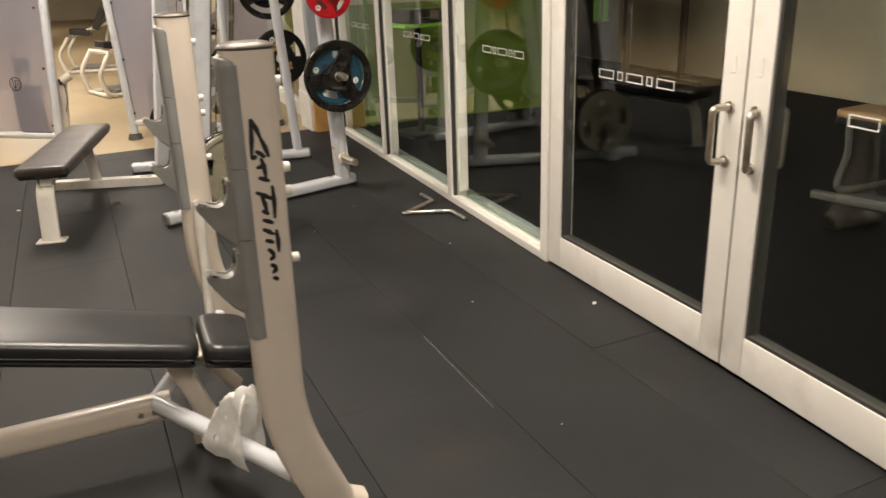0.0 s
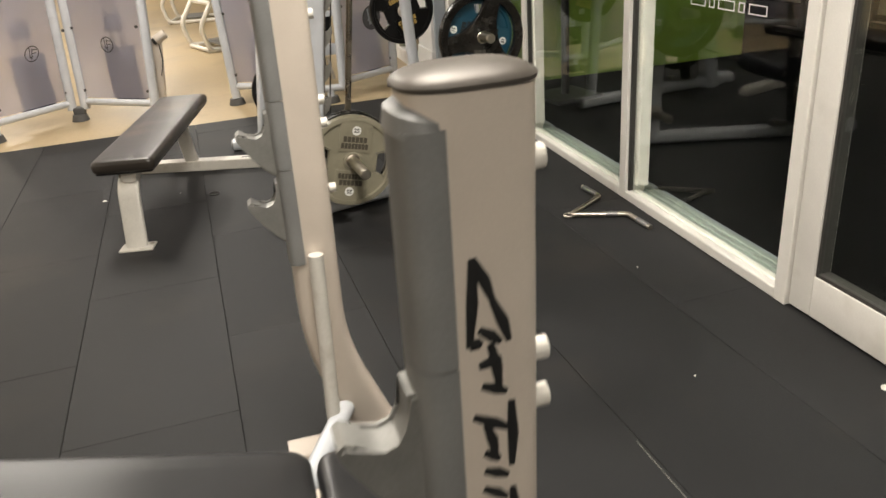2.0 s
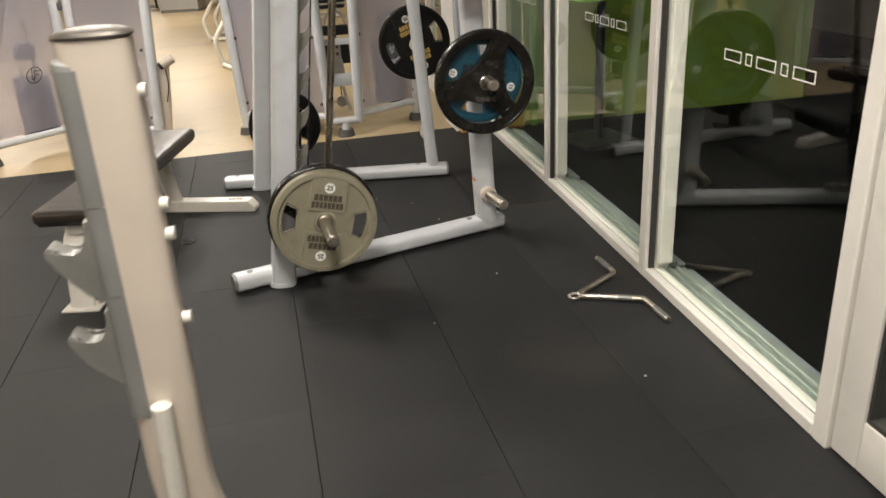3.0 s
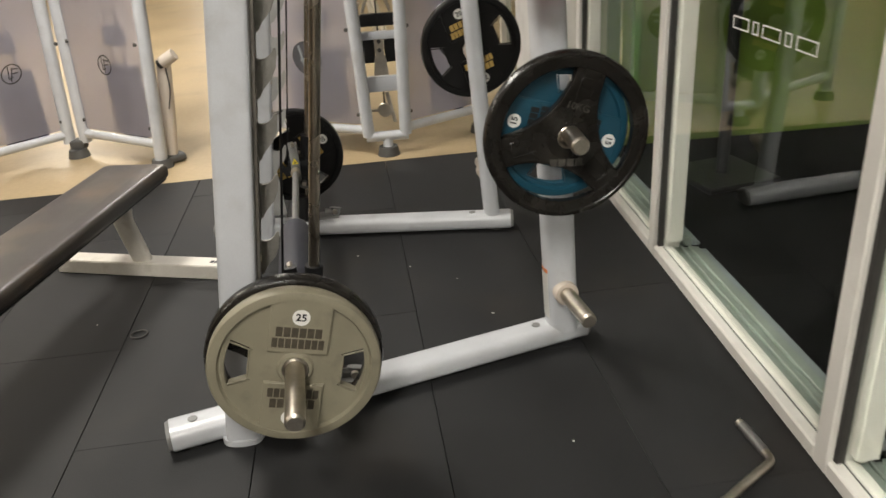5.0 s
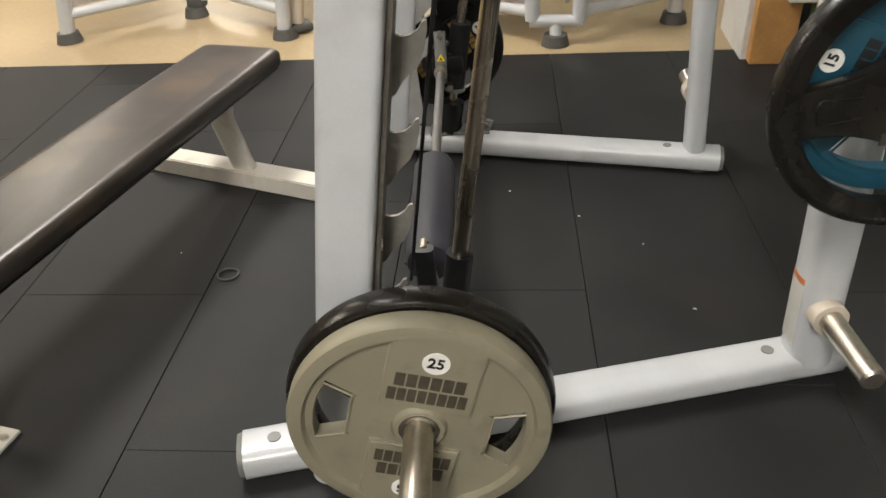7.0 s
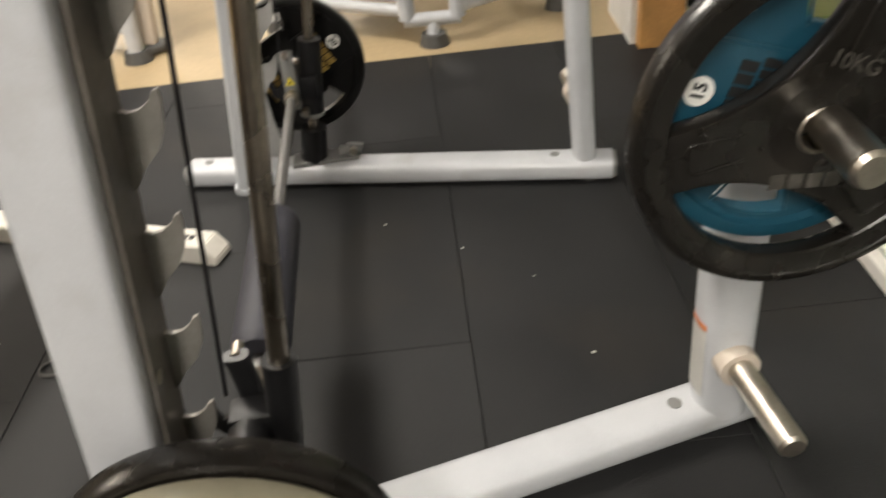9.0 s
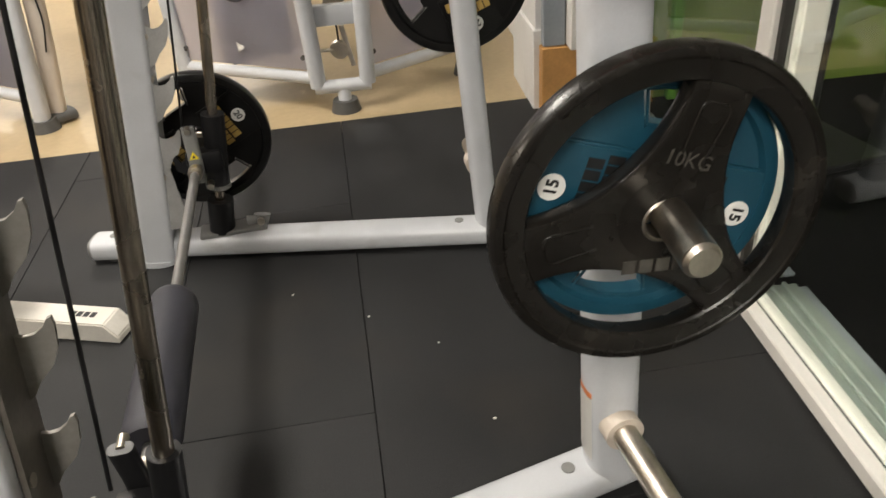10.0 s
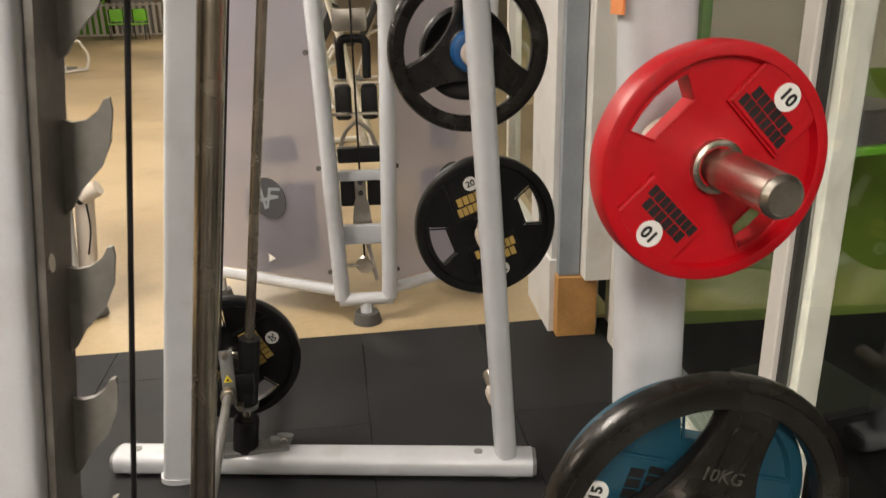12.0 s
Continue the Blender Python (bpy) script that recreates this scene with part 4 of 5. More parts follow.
# script lettering on the near upright stands as plain brush strokes
strokes = [((-0.005, 1.125), (0.012, 1.085)), ((-0.005, 1.125), (-0.012, 1.045)), ((-0.012, 1.045), (0.0, 1.05)), ((0.012, 1.085), (0.026, 1.045)), ((-0.002, 1.06), (0.018, 1.045)), ((-0.004, 1.025), (0.018, 1.03)), ((0.008, 1.045), (0.015, 1.0)), ((-0.002, 1.005), (0.022, 0.995)),
           ((-0.012, 0.975), (0.026, 0.955)), ((0.026, 0.985), (0.024, 0.915)), ((0.0, 0.965), (0.008, 0.93)), ((-0.003, 0.935), (0.012, 0.925)), ((-0.004, 0.915), (0.020, 0.905)), ((0.024, 0.89), (0.024, 0.84)), ((-0.006, 0.895), (0.018, 0.88)), ((-0.003, 0.87), (0.016, 0.862)),
           ((0.0, 0.85), (0.014, 0.835)), ((0.014, 0.835), (0.002, 0.825)), ((0.002, 0.815), (0.016, 0.805)), ((0.016, 0.805), (0.004, 0.795)), ((0.004, 0.785), (0.017, 0.778))]
bm = bmesh.new()
for (a, z0), (b, z1) in strokes:
    x = UP_X - 0.008
    z0, z1 = 0.762 + (z0 - 0.778) * 1.095, 0.762 + (z1 - 0.778) * 1.095
    sweep([(x + a, 2.0552, z0), (x + (a + b) / 2 + 0.0015, 2.0552, (z0 + z1) / 2), (x + b, 2.0552, z1)], oval(0.0054, 0.0011, 8), ref=(0, 1, 0), bm=bm, scales=[0.7, 1.15, 0.6])
part("script_mark", bm, INK, bench, "black brush-script mark", smooth=0)

# decline pads, low at the uprights
DECLINE = pose(-1.765, 2.70, 0.392, 0, 14, 0)


def cushion(x0, x1, half, thick, corner=0.045, edge=0.02, y0=None, y1=None):
    """A padded board: rounded corners in plan, rounded edges above and below, slightly domed."""
    y0, y1 = (-half, half) if y0 is None else (y0, y1)
    bm = bmesh.new()
    layers = [(-thick, edge * 0.6), (-thick + edge * 0.4, edge * 0.15), (-thick + edge, 0.0), (-edge, 0.0), (-edge * 0.6, edge * 0.12), (-edge * 0.25, edge * 0.42), (-edge * 0.05, edge * 0.85), (0.0, edge * 1.5), (0.0035, edge * 3.2)]
    rings = []
    for z, inset in layers:
        c = max(corner - inset * 0.5, 0.008)
        ring = []
        for cx, cy, a0 in ((x1 - inset - c, y1 - inset - c, 0), (x0 + inset + c, y1 - inset - c, 90), (x0 + inset + c, y0 + inset + c, 180), (x1 - inset - c, y0 + inset + c, 270)):
            for q in range(7):
                a = radians(a0 + 15 * q)
                ring.append(bm.verts.new((cx + c * math.cos(a), cy + c * math.sin(a), z)))
        rings.append(ring)
    for a, b in zip(rings, rings[1:]):
        for i in range(len(a)):
            k = (i + 1) % len(a)
            bm.faces.new((a[i], a[k], b[k], b[i]))
    bm.faces.new(rings[0][::-1])
    bm.faces.new(rings[-1])
    return bm


for a, b in ((-1.05, -0.005), (0.008, 0.17)):
    bm = cushion(a, b, 0.145, 0.062)
    bm.transform(DECLINE)
    p = part("cushion", bm, VINYL, bench, "black vinyl cushion")
    bm = box(a + 0.01, -0.135, -0.076, b - 0.01, 0.135, -0.063, 0.003, 1)
    bm.transform(DECLINE)
    part("base_board", bm, BLACK_PLASTIC, p)
    for yy in (-0.1485, 0.1485):
        bm = rod((a + 0.02, yy, -0.045), (b - 0.02, yy, -0.045), 0.003, 8)
        bm.transform(DECLINE)
        part("piping", bm, BLACK_PLASTIC, p)
part("spine", sweep([(-1.88, 2.70, 0.15), (-3.15, 2.70, 0.125)], oval(0.032, 0.042, 22, 4)), PLATINUM, bench)
part("spine_foot", sweep([(-3.13, 2.40, 0.03), (-3.13, 3.0, 0.03)], oval(0.04, 0.028, 20, 4)), PLATINUM, bench)
part("spine_leg", rod((-3.13, 2.70, 0.05), (-3.13, 2.70, 0.14), 0.03, 16), PLATINUM, bench)
part("pad_post", sweep([(-1.865, 2.72, 0.325), (-1.765, 2.72, 0.045)], oval(0.033, 0.024, 20, 3.5), ref=(0, 1, 0)), PLATINUM, bench)
part("pad_post", rod((-1.80, 2.76, 0.325), (-1.665, 2.77, 0.13), 0.024, 18), PLATINUM, bench)
part("post_foot", box(-1.83, 2.66, 0.0, -1.70, 2.78, 0.046, 0.006, 2), PLATINUM, bench)
part("pad_bracket", box(-1.86, 2.62, 0.325, -1.62, 2.78, 0.335, 0.003, 1), PLATINUM, bench)
part("pad_post", rod((-2.72, 2.70, 0.13), (-2.62, 2.70, 0.55), 0.03, 18), SILVER, bench)
for x in (-1.975, -1.935):
    part("bolt", rod((x, 2.66, 0.15), (x, 2.674, 0.15), 0.008, 10), CHROME, bench)
part("leg_roller", rod((-2.68, 2.42, 0.70), (-2.68, 2.98, 0.70), 0.055, 22), VINYL, bench)
part("roller_post", rod((-2.64, 2.70, 0.54), (-2.68, 2.70, 0.70), 0.022, 14), SILVER, bench)

# crumpled paper towel bunched over the strut
bm = bmesh.new()
FOLD = bend([(0.030, 0, -0.052), (0.041, 0, -0.005), (0.026, 0, 0.045), (0.012, 0, 0.10), (-0.004, 0, 0.165), (-0.040, 0, 0.185), (-0.066, 0, 0.12), (-0.058, 0, 0.04), (-0.036, 0, -0.02)], 3, 0.4)
rng = random.Random(5)
rows = []
for j in range(15):
    w = -1 + 2 * j / 14
    ring = []
    for p, _, q in FOLD:
        rise = max(0.0, min(1.0, (q + 0.02) / 0.2))
        along = w * (0.105 - 0.055 * rise) - 0.035 * rise
        crease = 0.011 * math.sin(7 * w + 22 * q) + 0.007 * math.sin(17 * w - 30 * q + 1.3) + rng.uniform(-0.003, 0.003)
        ring.append(bm.verts.new((along + rng.uniform(-0.003, 0.003), p + crease * (0.35 + rise), q - 0.03 * rise * w + 0.010 * math.sin(5 * w + 2) * (1 - abs(w)) + 0.5 * crease)))
    rows.append(ring)
for r0, r1 in zip(rows, rows[1:]):
    for i in range(len(FOLD) - 1):
        bm.faces.new((r0[i], r0[i + 1], r1[i + 1], r1[i]))
bmesh.ops.solidify(bm, geom=bm.faces[:], thickness=0.004)
p0, p1 = Vector((-1.598, 2.126, 0.17)), Vector((-1.93, 2.70, 0.165))
d = (p1 - p0).normalized()
side = Vector((0, 0, 1)).cross(d).normalized()
up_v = d.cross(side)
basis = Matrix((d, side, up_v)).transposed().to_4x4()
solid("paper_towel", bm, PAPER, "crumpled white paper towel hung over a bench strut", "paper towel", Matrix.Translation(p0 + (p1 - p0) * 0.42) @ basis @ Matrix.Scale(0.93, 4), smooth=60)


# ---------------------------------------------------------------- flat bench
FLAT = pose(-2.36, 5.175, 0, 0, 0, -10.2)
flat = thing("flat_bench", "black padded flat bench on a cream-white steel frame", "weight bench", FLAT)
bm = cushion(-0.145, 0.145, 0, 0.06, 0.03, 0.02, 0.0, 1.385)
bm.transform(Matrix.Translation((0, 0, 0.443)))
cush = part("cushion", bm, SHEEN_VINYL, flat, "worn black vinyl cushion with painted brown sheen")
part("base_board", box(-0.13, 0.02, 0.372, 0.13, 1.365, 0.386, 0.003, 1), BLACK_PLASTIC, cush)
part("spine", sweep([(0, 0.06, 0.345), (0, 1.22, 0.345)], oval(0.033, 0.027, 20, 4)), CREAM_PAINT, flat)
line = bend([(-0.015, 0.13, 0.335), (-0.015, 0.06, 0.28), (-0.017, 0.035, 0.15), (-0.02, 0.01, 0.006)], 6, 0.4)
leg = part("front_leg", sweep(line, oval(0.05, 0.020, 22, 4), ref=(0, 1, 0)), CREAM_PAINT, flat)
part("foot_plate", box(-0.098, -0.035, 0.0, 0.062, 0.06, 0.010, 0.004, 2), CREAM_PAINT, leg)
part("bolt", coin((0.045, 0.03, 0.013), (0, 0, 1), 0.009, 0.008), CHROME, leg)
line = bend([(0.0, 1.19, 0.335), (0.0, 1.175, 0.27), (0.01, 1.235, 0.06)], 6, 0.4)
part("rear_leg", sweep(line, oval(0.04, 0.02, 22, 4), ref=(0, 1, 0)), CREAM_PAINT, flat)
bm = slab([(-0.44, 0.0), (0.44, 0.0), (0.44, 0.022), (0.405, 0.062), (-0.405, 0.062), (-0.44, 0.022)], 0.085, "y")
bmesh.ops.bevel(bm, geom=bm.edges[:], offset=0.004, segments=2, affect="EDGES")
bm.transform(pose(0.045, 1.235, 0, 0, 0, -7))
cross = part("cross_foot", bm, CREAM_PAINT, flat)
for q in range(4):
    bar_bm = box(0.28 + q * 0.021, -0.011, 0.0622, 0.296 + q * 0.021, 0.011, 0.0630)
    bar_bm.transform(pose(0.045, 1.235, 0, 0, 0, -7))
    part("maker_bar", bar_bm, INK, cross, smooth=0)


# ---------------------------------------------------------------- cable stations
def logo(parent, m, r=0.098):
    """Round mark: a dark disc with plain pale strokes, or, where small, a dark ring with dark strokes."""
    if r < 0.08:
        bm = polar([r * 0.90, r], [-0.0012, -0.0012], [0.001, 0.001], 40, lambda q, a: False)
        for a, b, c, d in ((-0.35, 0.78, -0.25, -0.5), (-0.25, -0.5, 0.15, -0.3), (0.05, 0.62, -0.05, -0.78), (0.05, 0.5, 0.72, 0.42), (0.0, 0.02, 0.6, 0.05)):
            sweep([(a * r, -0.001, b * r), (c * r, -0.001, d * r)], oval(0.055 * r, 0.001, 6), ref=(0, 1, 0), bm=bm)
        bm.transform(m)
        part("ring_mark", bm, INK, parent, "black outlined round mark", smooth=0)
        return
    bm = polar([0.002, r * 0.98, r], [-0.0012, -0.0012, -0.0006], [0.001, 0.001, 0.001], 40, lambda q, a: False)
    bm.transform(m)
    mark = part("round_mark", bm, MARK, parent, "dark round mark", smooth=0)
    bm = bmesh.new()
    for a, b, c, d in ((-0.45, 0.75, -0.2, -0.55), (-0.45, -0.15, 0.5, 0.1), (-0.1, -0.5, 0.15, 0.45), (0.1, 0.45, 0.75, 0.5), (0.05, 0.1, 0.6, 0.12)):
        sweep([(a * r, -0.0022, b * r), (c * r, -0.0022, d * r)], oval(0.085 * r, 0.001, 6), ref=(0, 1, 0), bm=bm)
    bm.transform(m)
    part("stroke", bm, STEEL_POST, mark, smooth=0)


def shroud(parent, a, b, top, mark, stack, name="shroud"):
    """A milky panel between two leaning posts, with its mark and the stack that shows through."""
    a, b, a2, b2 = (Vector(p) for p in (a, b, *top))
    bm = bmesh.new()
    vs = [bm.verts.new(p) for p in (a, b, b2, a2)]
    bm.faces.new(vs)
    bmesh.ops.solidify(bm, geom=bm.faces[:], thickness=0.005)
    sh = part(name, bm, FROSTED, parent, "milky translucent shroud", smooth=0)
    d = (b - a).normalized()
    up = (a2 - a).normalized()
    out = d.cross(up).normalized()
    if out.y > 0:
        out = -out
    basis = Matrix((d, -out, up)).transposed().to_4x4()
    at = a + (b - a) * mark[0] + up * mark[1] + out * 0.008
    logo(sh, Matrix.Translation(at) @ basis, mark[2])
    for f in (0.06, 0.94):
        for h in (0.06, 0.55, 1.05):
            c = a + (b - a) * f + up * h
            part("stud", coin(c + out * 0.012, out, 0.011, 0.012, 12), FOOT, sh)
    return d, up, out


def station(label, feet, posts, panels, stacks):
    ob = thing("cable_station", label, "cable machine")
    for p in feet:
        f = part("foot", rod((p[0], p[1], -0.006), (p[0], p[1], 0.045), 0.068, 24, r2=0.055), FOOT, ob, "round dark rubber foot")
    for p, q in posts:
        part("post", sweep([p, q], oval(0.036, 0.042, 22, 2.4), ref=(0, 1, 0)), SILVER, ob)
    for a, b, a2, b2, mark in panels:
        d, up, out = shroud(ob, a, b, (a2, b2), mark, None)
        lo = Vector((0, 0, -0.035))
        part("lower_tube", rod(Vector(a) + lo, Vector(b) + lo, 0.027, 18), SILVER, ob)
    for x, y, z0, z1, w, turn in stacks:
        st = part("weight_stack", box(-w / 2, -0.05, z0, w / 2, 0.05, z1, 0.004, 1), STACK, ob, "dark blue weight stack")
        st.matrix_basis = pose(x, y, 0, 0, 0, turn)
        pin = part("top_block", box(-w * 0.28, -0.04, z1 + 0.12, w * 0.28, 0.04, z1 + 0.24, 0.006, 1), STACK, st)
        for dx in (-0.05, 0.05):
            part("stack_rod", rod((dx, 0, z1), (dx, 0, 1.7), 0.008, 10), CHROME, st)
    return ob


A0, A1 = (-3.60, 7.89, 0.03), (-3.18, 7.89, 2.2)
J0, J1 = (-3.108, 8.34, 0.08), (-3.005, 8.34, 2.2)
K0, K1 = (-3.005, 8.34, 0.08), (-2.925, 8.34, 2.2)
B0, B1 = (-2.43, 7.92, 0.03), (-2.27, 7.92, 2.2)


def along(p, q, z):
    k = (z - p[2]) / (q[2] - p[2])
    return tuple(a + (b - a) * k for a, b in zip(p, q))


left_station = station("silver-white cable station with two milky shrouds over weight stacks", [(-3.60, 7.89), (-3.055, 8.30), (-2.43, 7.92)], [(A0, A1), (J0, J1), (K0, K1), (B0, B1)],
        [(along(A0, A1, 0.17), along(J0, J1, 0.17), along(A0, A1, 2.1), along(J0, J1, 2.1), (0.52, 0.42, 0.06)), (along(K0, K1, 0.17), along(B0, B1, 0.17), along(K0, K1, 2.1), along(B0, B1, 2.1), (0.5, 0.42, 0.06))],
        [(-3.33, 8.27, 0.12, 0.56, 0.24, 38), (-2.62, 8.25, 0.12, 0.56, 0.24, -38)])
part("joint_block", box(-3.10, 8.29, 0.03, -3.01, 8.39, 0.10, 0.02, 3), FOOT, left_station)
part("joint_clamp", box(-3.065, 8.31, 1.0, -2.955, 8.37, 1.06, 0.012, 2), FOOT, left_station)
part("rear_strut", sweep([(-2.395, 8.01, 0.03), (-2.352, 8.01, 0.34), (-2.322, 8.01, 0.61)], oval(0.042, 0.034, 18, 3), ref=(0, 1, 0)), PLATINUM, left_station)
part("strut_foot", sweep([(-2.45, 7.95, 0.02), (-2.34, 8.05, 0.02)], oval(0.055, 0.026, 20, 3)), FOOT, left_station, "dark rubber foot")
hinge = part("strut_hinge", rod((-2.325, 7.985, 0.60), (-2.245, 7.985, 0.645), 0.036, 20), PLATINUM, left_station)
part("hinge_cap", rod((-2.345, 7.985, 0.589), (-2.326, 7.985, 0.599), 0.028, 20), BLACK_PLASTIC, hinge, "black plastic plug")
part("loose_cord", sweep(bend([(-2.31, 7.98, 0.60), (-2.30, 7.96, 0.45), (-2.335, 7.97, 0.33)], 5, 0.4), oval(0.004, 0.004, 8), ref=(0, 1, 0)), BLACK_PLASTIC, left_station)
C0, C1 = (-1.165, 7.80, 0.11), (-1.23, 7.80, 2.2)
D0, D1 = (-0.945, 7.80, 0.11), (-0.88, 7.80, 2.2)
E0, E1 = (-1.80, 8.16, 0.05), (-1.88, 8.16, 2.2)
F0, F1 = (-0.46, 8.10, 0.05), (-0.40, 8.10, 2.2)
right_station = station("silver-white cable station with milky shrouds and a twin front post", [(-1.055, 7.78), (-1.80, 8.16), (-0.46, 8.10)], [(C0, C1), (D0, D1), (E0, E1), (F0, F1)],
        [(along(E0, E1, 0.18), along(C0, C1, 0.18), along(E0, E1, 2.1), along(C0, C1, 2.1), (0.53, 0.385, 0.098)), (along(D0, D1, 0.18), along(F0, F1, 0.18), along(D0, D1, 2.1), along(F0, F1, 2.1), (0.62, 0.42, 0.098))],
        [(-1.44, 8.30, 0.12, 0.545, 0.36, 25), (-0.66, 8.28, 0.12, 0.60, 0.24, -25)])
arrow_d = (Vector(along(C0, C1, 0.18)) - Vector(along(E0, E1, 0.18))).normalized()
arrow_up = (Vector(along(E0, E1, 2.1)) - Vector(along(E0, E1, 0.18))).normalized()
arrow_out = arrow_d.cross(arrow_up).normalized()
arrow_out = -arrow_out if arrow_out.y > 0 else arrow_out
arrow = slab([(-0.016, -0.024), (0.026, 0.0), (-0.016, 0.024)], 0.001, "y")
arrow.transform(Matrix.Translation(Vector(along(E0, E1, 0.18)).lerp(Vector(along(C0, C1, 0.18)), 0.49) + arrow_up * 0.085 + arrow_out * 0.008) @ Matrix((arrow_d, -arrow_out, arrow_up)).transposed().to_4x4())
part("arrow_sticker", arrow, STICKER, right_station, "white triangular sticker", smooth=0)
part("front_tube", rod((-1.18, 7.79, 0.105), (-0.93, 7.79, 0.105), 0.03, 18), SILVER, right_station)
part("foot_stem", rod((-1.055, 7.78, 0.03), (-1.055, 7.79, 0.09), 0.03, 18), SILVER, right_station)
part("pulley", coin((-1.055, 7.90, 0.235), (0.3, 1, 0.2), 0.042, 0.03), CHROME, right_station)
part("pulley_fork", sweep([(-1.035, 7.90, 0.34), (-1.02, 7.89, 0.26), (-1.0, 7.88, 0.16)], oval(0.012, 0.006, 12), ref=(0, 1, 0)), CHROME, right_station)
part("pulley_axle", rod((-1.14, 7.90, 0.235), (-1.03, 7.90, 0.235), 0.008, 12), CHROME, right_station)
part("lower_plate", box(-1.15, 7.83, 0.36, -0.955, 7.87, 0.45, 0.006, 2), SILVER, right_station)
stem = slab([(-1.10, 0.44), (-1.01, 0.44), (-1.02, 0.53), (-1.03, 0.56), (-1.03, 0.665), (-1.08, 0.665), (-1.08, 0.56), (-1.09, 0.53)], 0.02, "y")
stem.transform(Matrix.Translation((0, 7.90, 0)))
part("carriage_stem", stem, CHROME, right_station, "chrome carriage stem")
for z in (0.59, 0.64):
    part("stem_bolt", coin((-1.055, 7.885, z), (0, 1, 0), 0.012, 0.012, 12), FOOT, right_station)
for x in (-1.118, -0.992):
    part("black_block", box(x - 0.034, 7.98, 0.50, x + 0.034, 8.06, 0.645, 0.012, 3), BLACK_PLASTIC, right_station)
part("cross_plate", box(-1.16, 7.83, 0.66, -0.95, 7.87, 0.705, 0.006, 2), SILVER, right_station)
part("black_bar", box(-1.155, 7.95, 0.715, -0.955, 8.01, 0.785, 0.012, 3), BLACK_PLASTIC, right_station)
for x in (-1.135, -0.975):
    part("chrome_arm", sweep(bend([(-1.055, 7.93, 0.915), (x * 0.7 - 1.055 * 0.3, 7.93, 0.87), (x, 7.93, 0.80)], 4, 0.4), oval(0.010, 0.010, 12), ref=(0, 1, 0)), CHROME, right_station)
part("chrome_bar", rod((-1.17, 7.93, 0.945), (-0.94, 7.93, 0.945), 0.008, 12), CHROME, right_station)
for x in (-1.115, -0.995):
    part("pad", box(x - 0.038, 8.02, 0.90, x + 0.038, 8.10, 1.06, 0.022, 3), VINYL, right_station)
loop = bend([(-1.11, 7.95, 1.10), (-1.115, 7.95, 1.27), (-0.995, 7.95, 1.27), (-1.0, 7.95, 1.10)], 6, 0.3)
part("loop_handle", sweep(loop, oval(0.020, 0.016, 14), ref=(0, 1, 0)), BLACK_PLASTIC, right_station, "black rubber loop handle")
part("top_block", box(-1.14, 7.95, 1.30, -0.99, 8.03, 1.40, 0.01, 2), CHROME, right_station)
part("cable", rod((-1.055, 7.90, 0.2), (-1.055, 7.9, 2.1), 0.005, 8), BLACK_PLASTIC, right_station)


# ---------------------------------------------------------------- machines farther back
def machine(label, at, pad):
    ob = thing("weight_machine", label, "gym machine", at, "machines on the vinyl floor")
    for y in (-0.33, 0.33):
        line = bend([(-0.6, y, 0.03), (0.55, y, 0.03), (0.62, y, 0.30), (0.45, y, 0.55)], 5, 0.3)
        part("side_frame", sweep(line, oval(0.028, 0.028, 14), ref=(0, 1, 0)), CREAM_PAINT, ob)
    for x, z in ((-0.6, 0.03), (0.55, 0.03), (0.45, 0.55)):
        part("cross_tube", rod((x, -0.33, z), (x, 0.33, z), 0.026, 14), CREAM_PAINT, ob)
    part("mast", rod((-0.55, 0.0, 0.03), (-0.25, 0.0, 1.75), 0.035, 14), CREAM_PAINT, ob)
    part("mast", rod((-0.55, 0.28, 0.03), (-0.15, 0.28, 1.5), 0.028, 14), CREAM_PAINT, ob)
    part("strut", rod((0.45, 0.0, 0.55), (-0.42, 0.0, 0.85), 0.028, 14), CREAM_PAINT, ob)
    part("strut", rod((0.1, -0.3, 0.05), (-0.3, -0.1, 1.3), 0.024, 14), CREAM_PAINT, ob)
    bm = box(-0.15, -0.16, 0.0, 0.15, 0.16, 0.09, 0.02, 3)
    bm.transform(pose(0.3, 0, 0.58, 0, -8, 0))
    part("seat", bm, VINYL, ob, "black seat cushion")
    bm = box(-0.05, -0.15, 0.0, 0.05, 0.15, 0.75, 0.02, 3)
    bm.transform(pose(0.05, 0, 0.66, 0, -28, 0))
    part("backrest", bm, VINYL, ob, "black back cushion")
    part("foot_plate", box(0.05, -0.25, 0.06, 0.4, 0.25, 0.09, 0.005, 1), GREY_PLASTIC, ob)
    return ob


m0 = machine("cream-white tubular leg machine with black pads", pose(-1.60, 11.6, -0.007, 0, 0, 200), True)
for x, y, a in ((-2.0, 14.6, 170), (-1.1, 16.8, 185), (-7.6, 13.5, 120), (-9.5, 18.0, 95), (-6.9, 19.6, 60)):
    copy_thing(m0, pose(x, y, -0.007, 0, 0, a))
box_unit = thing("cabinet", "plain dark grey cabinet on the vinyl floor", "cabinet", pose(-3.66, 20.2, -0.007, 0, 0, -8))
part("body", box(-0.41, -0.3, 0.05, 0.41, 0.4, 1.1, 0.01, 1), GREY_WALL, box_unit)
part("kick", box(-0.40, -0.28, 0.0, 0.40, 0.37, 0.05), GREY_PLASTIC, box_unit)
part("top", box(-0.43, -0.32, 1.1, 0.43, 0.42, 1.13, 0.005, 1), BLACK_PLASTIC, box_unit)
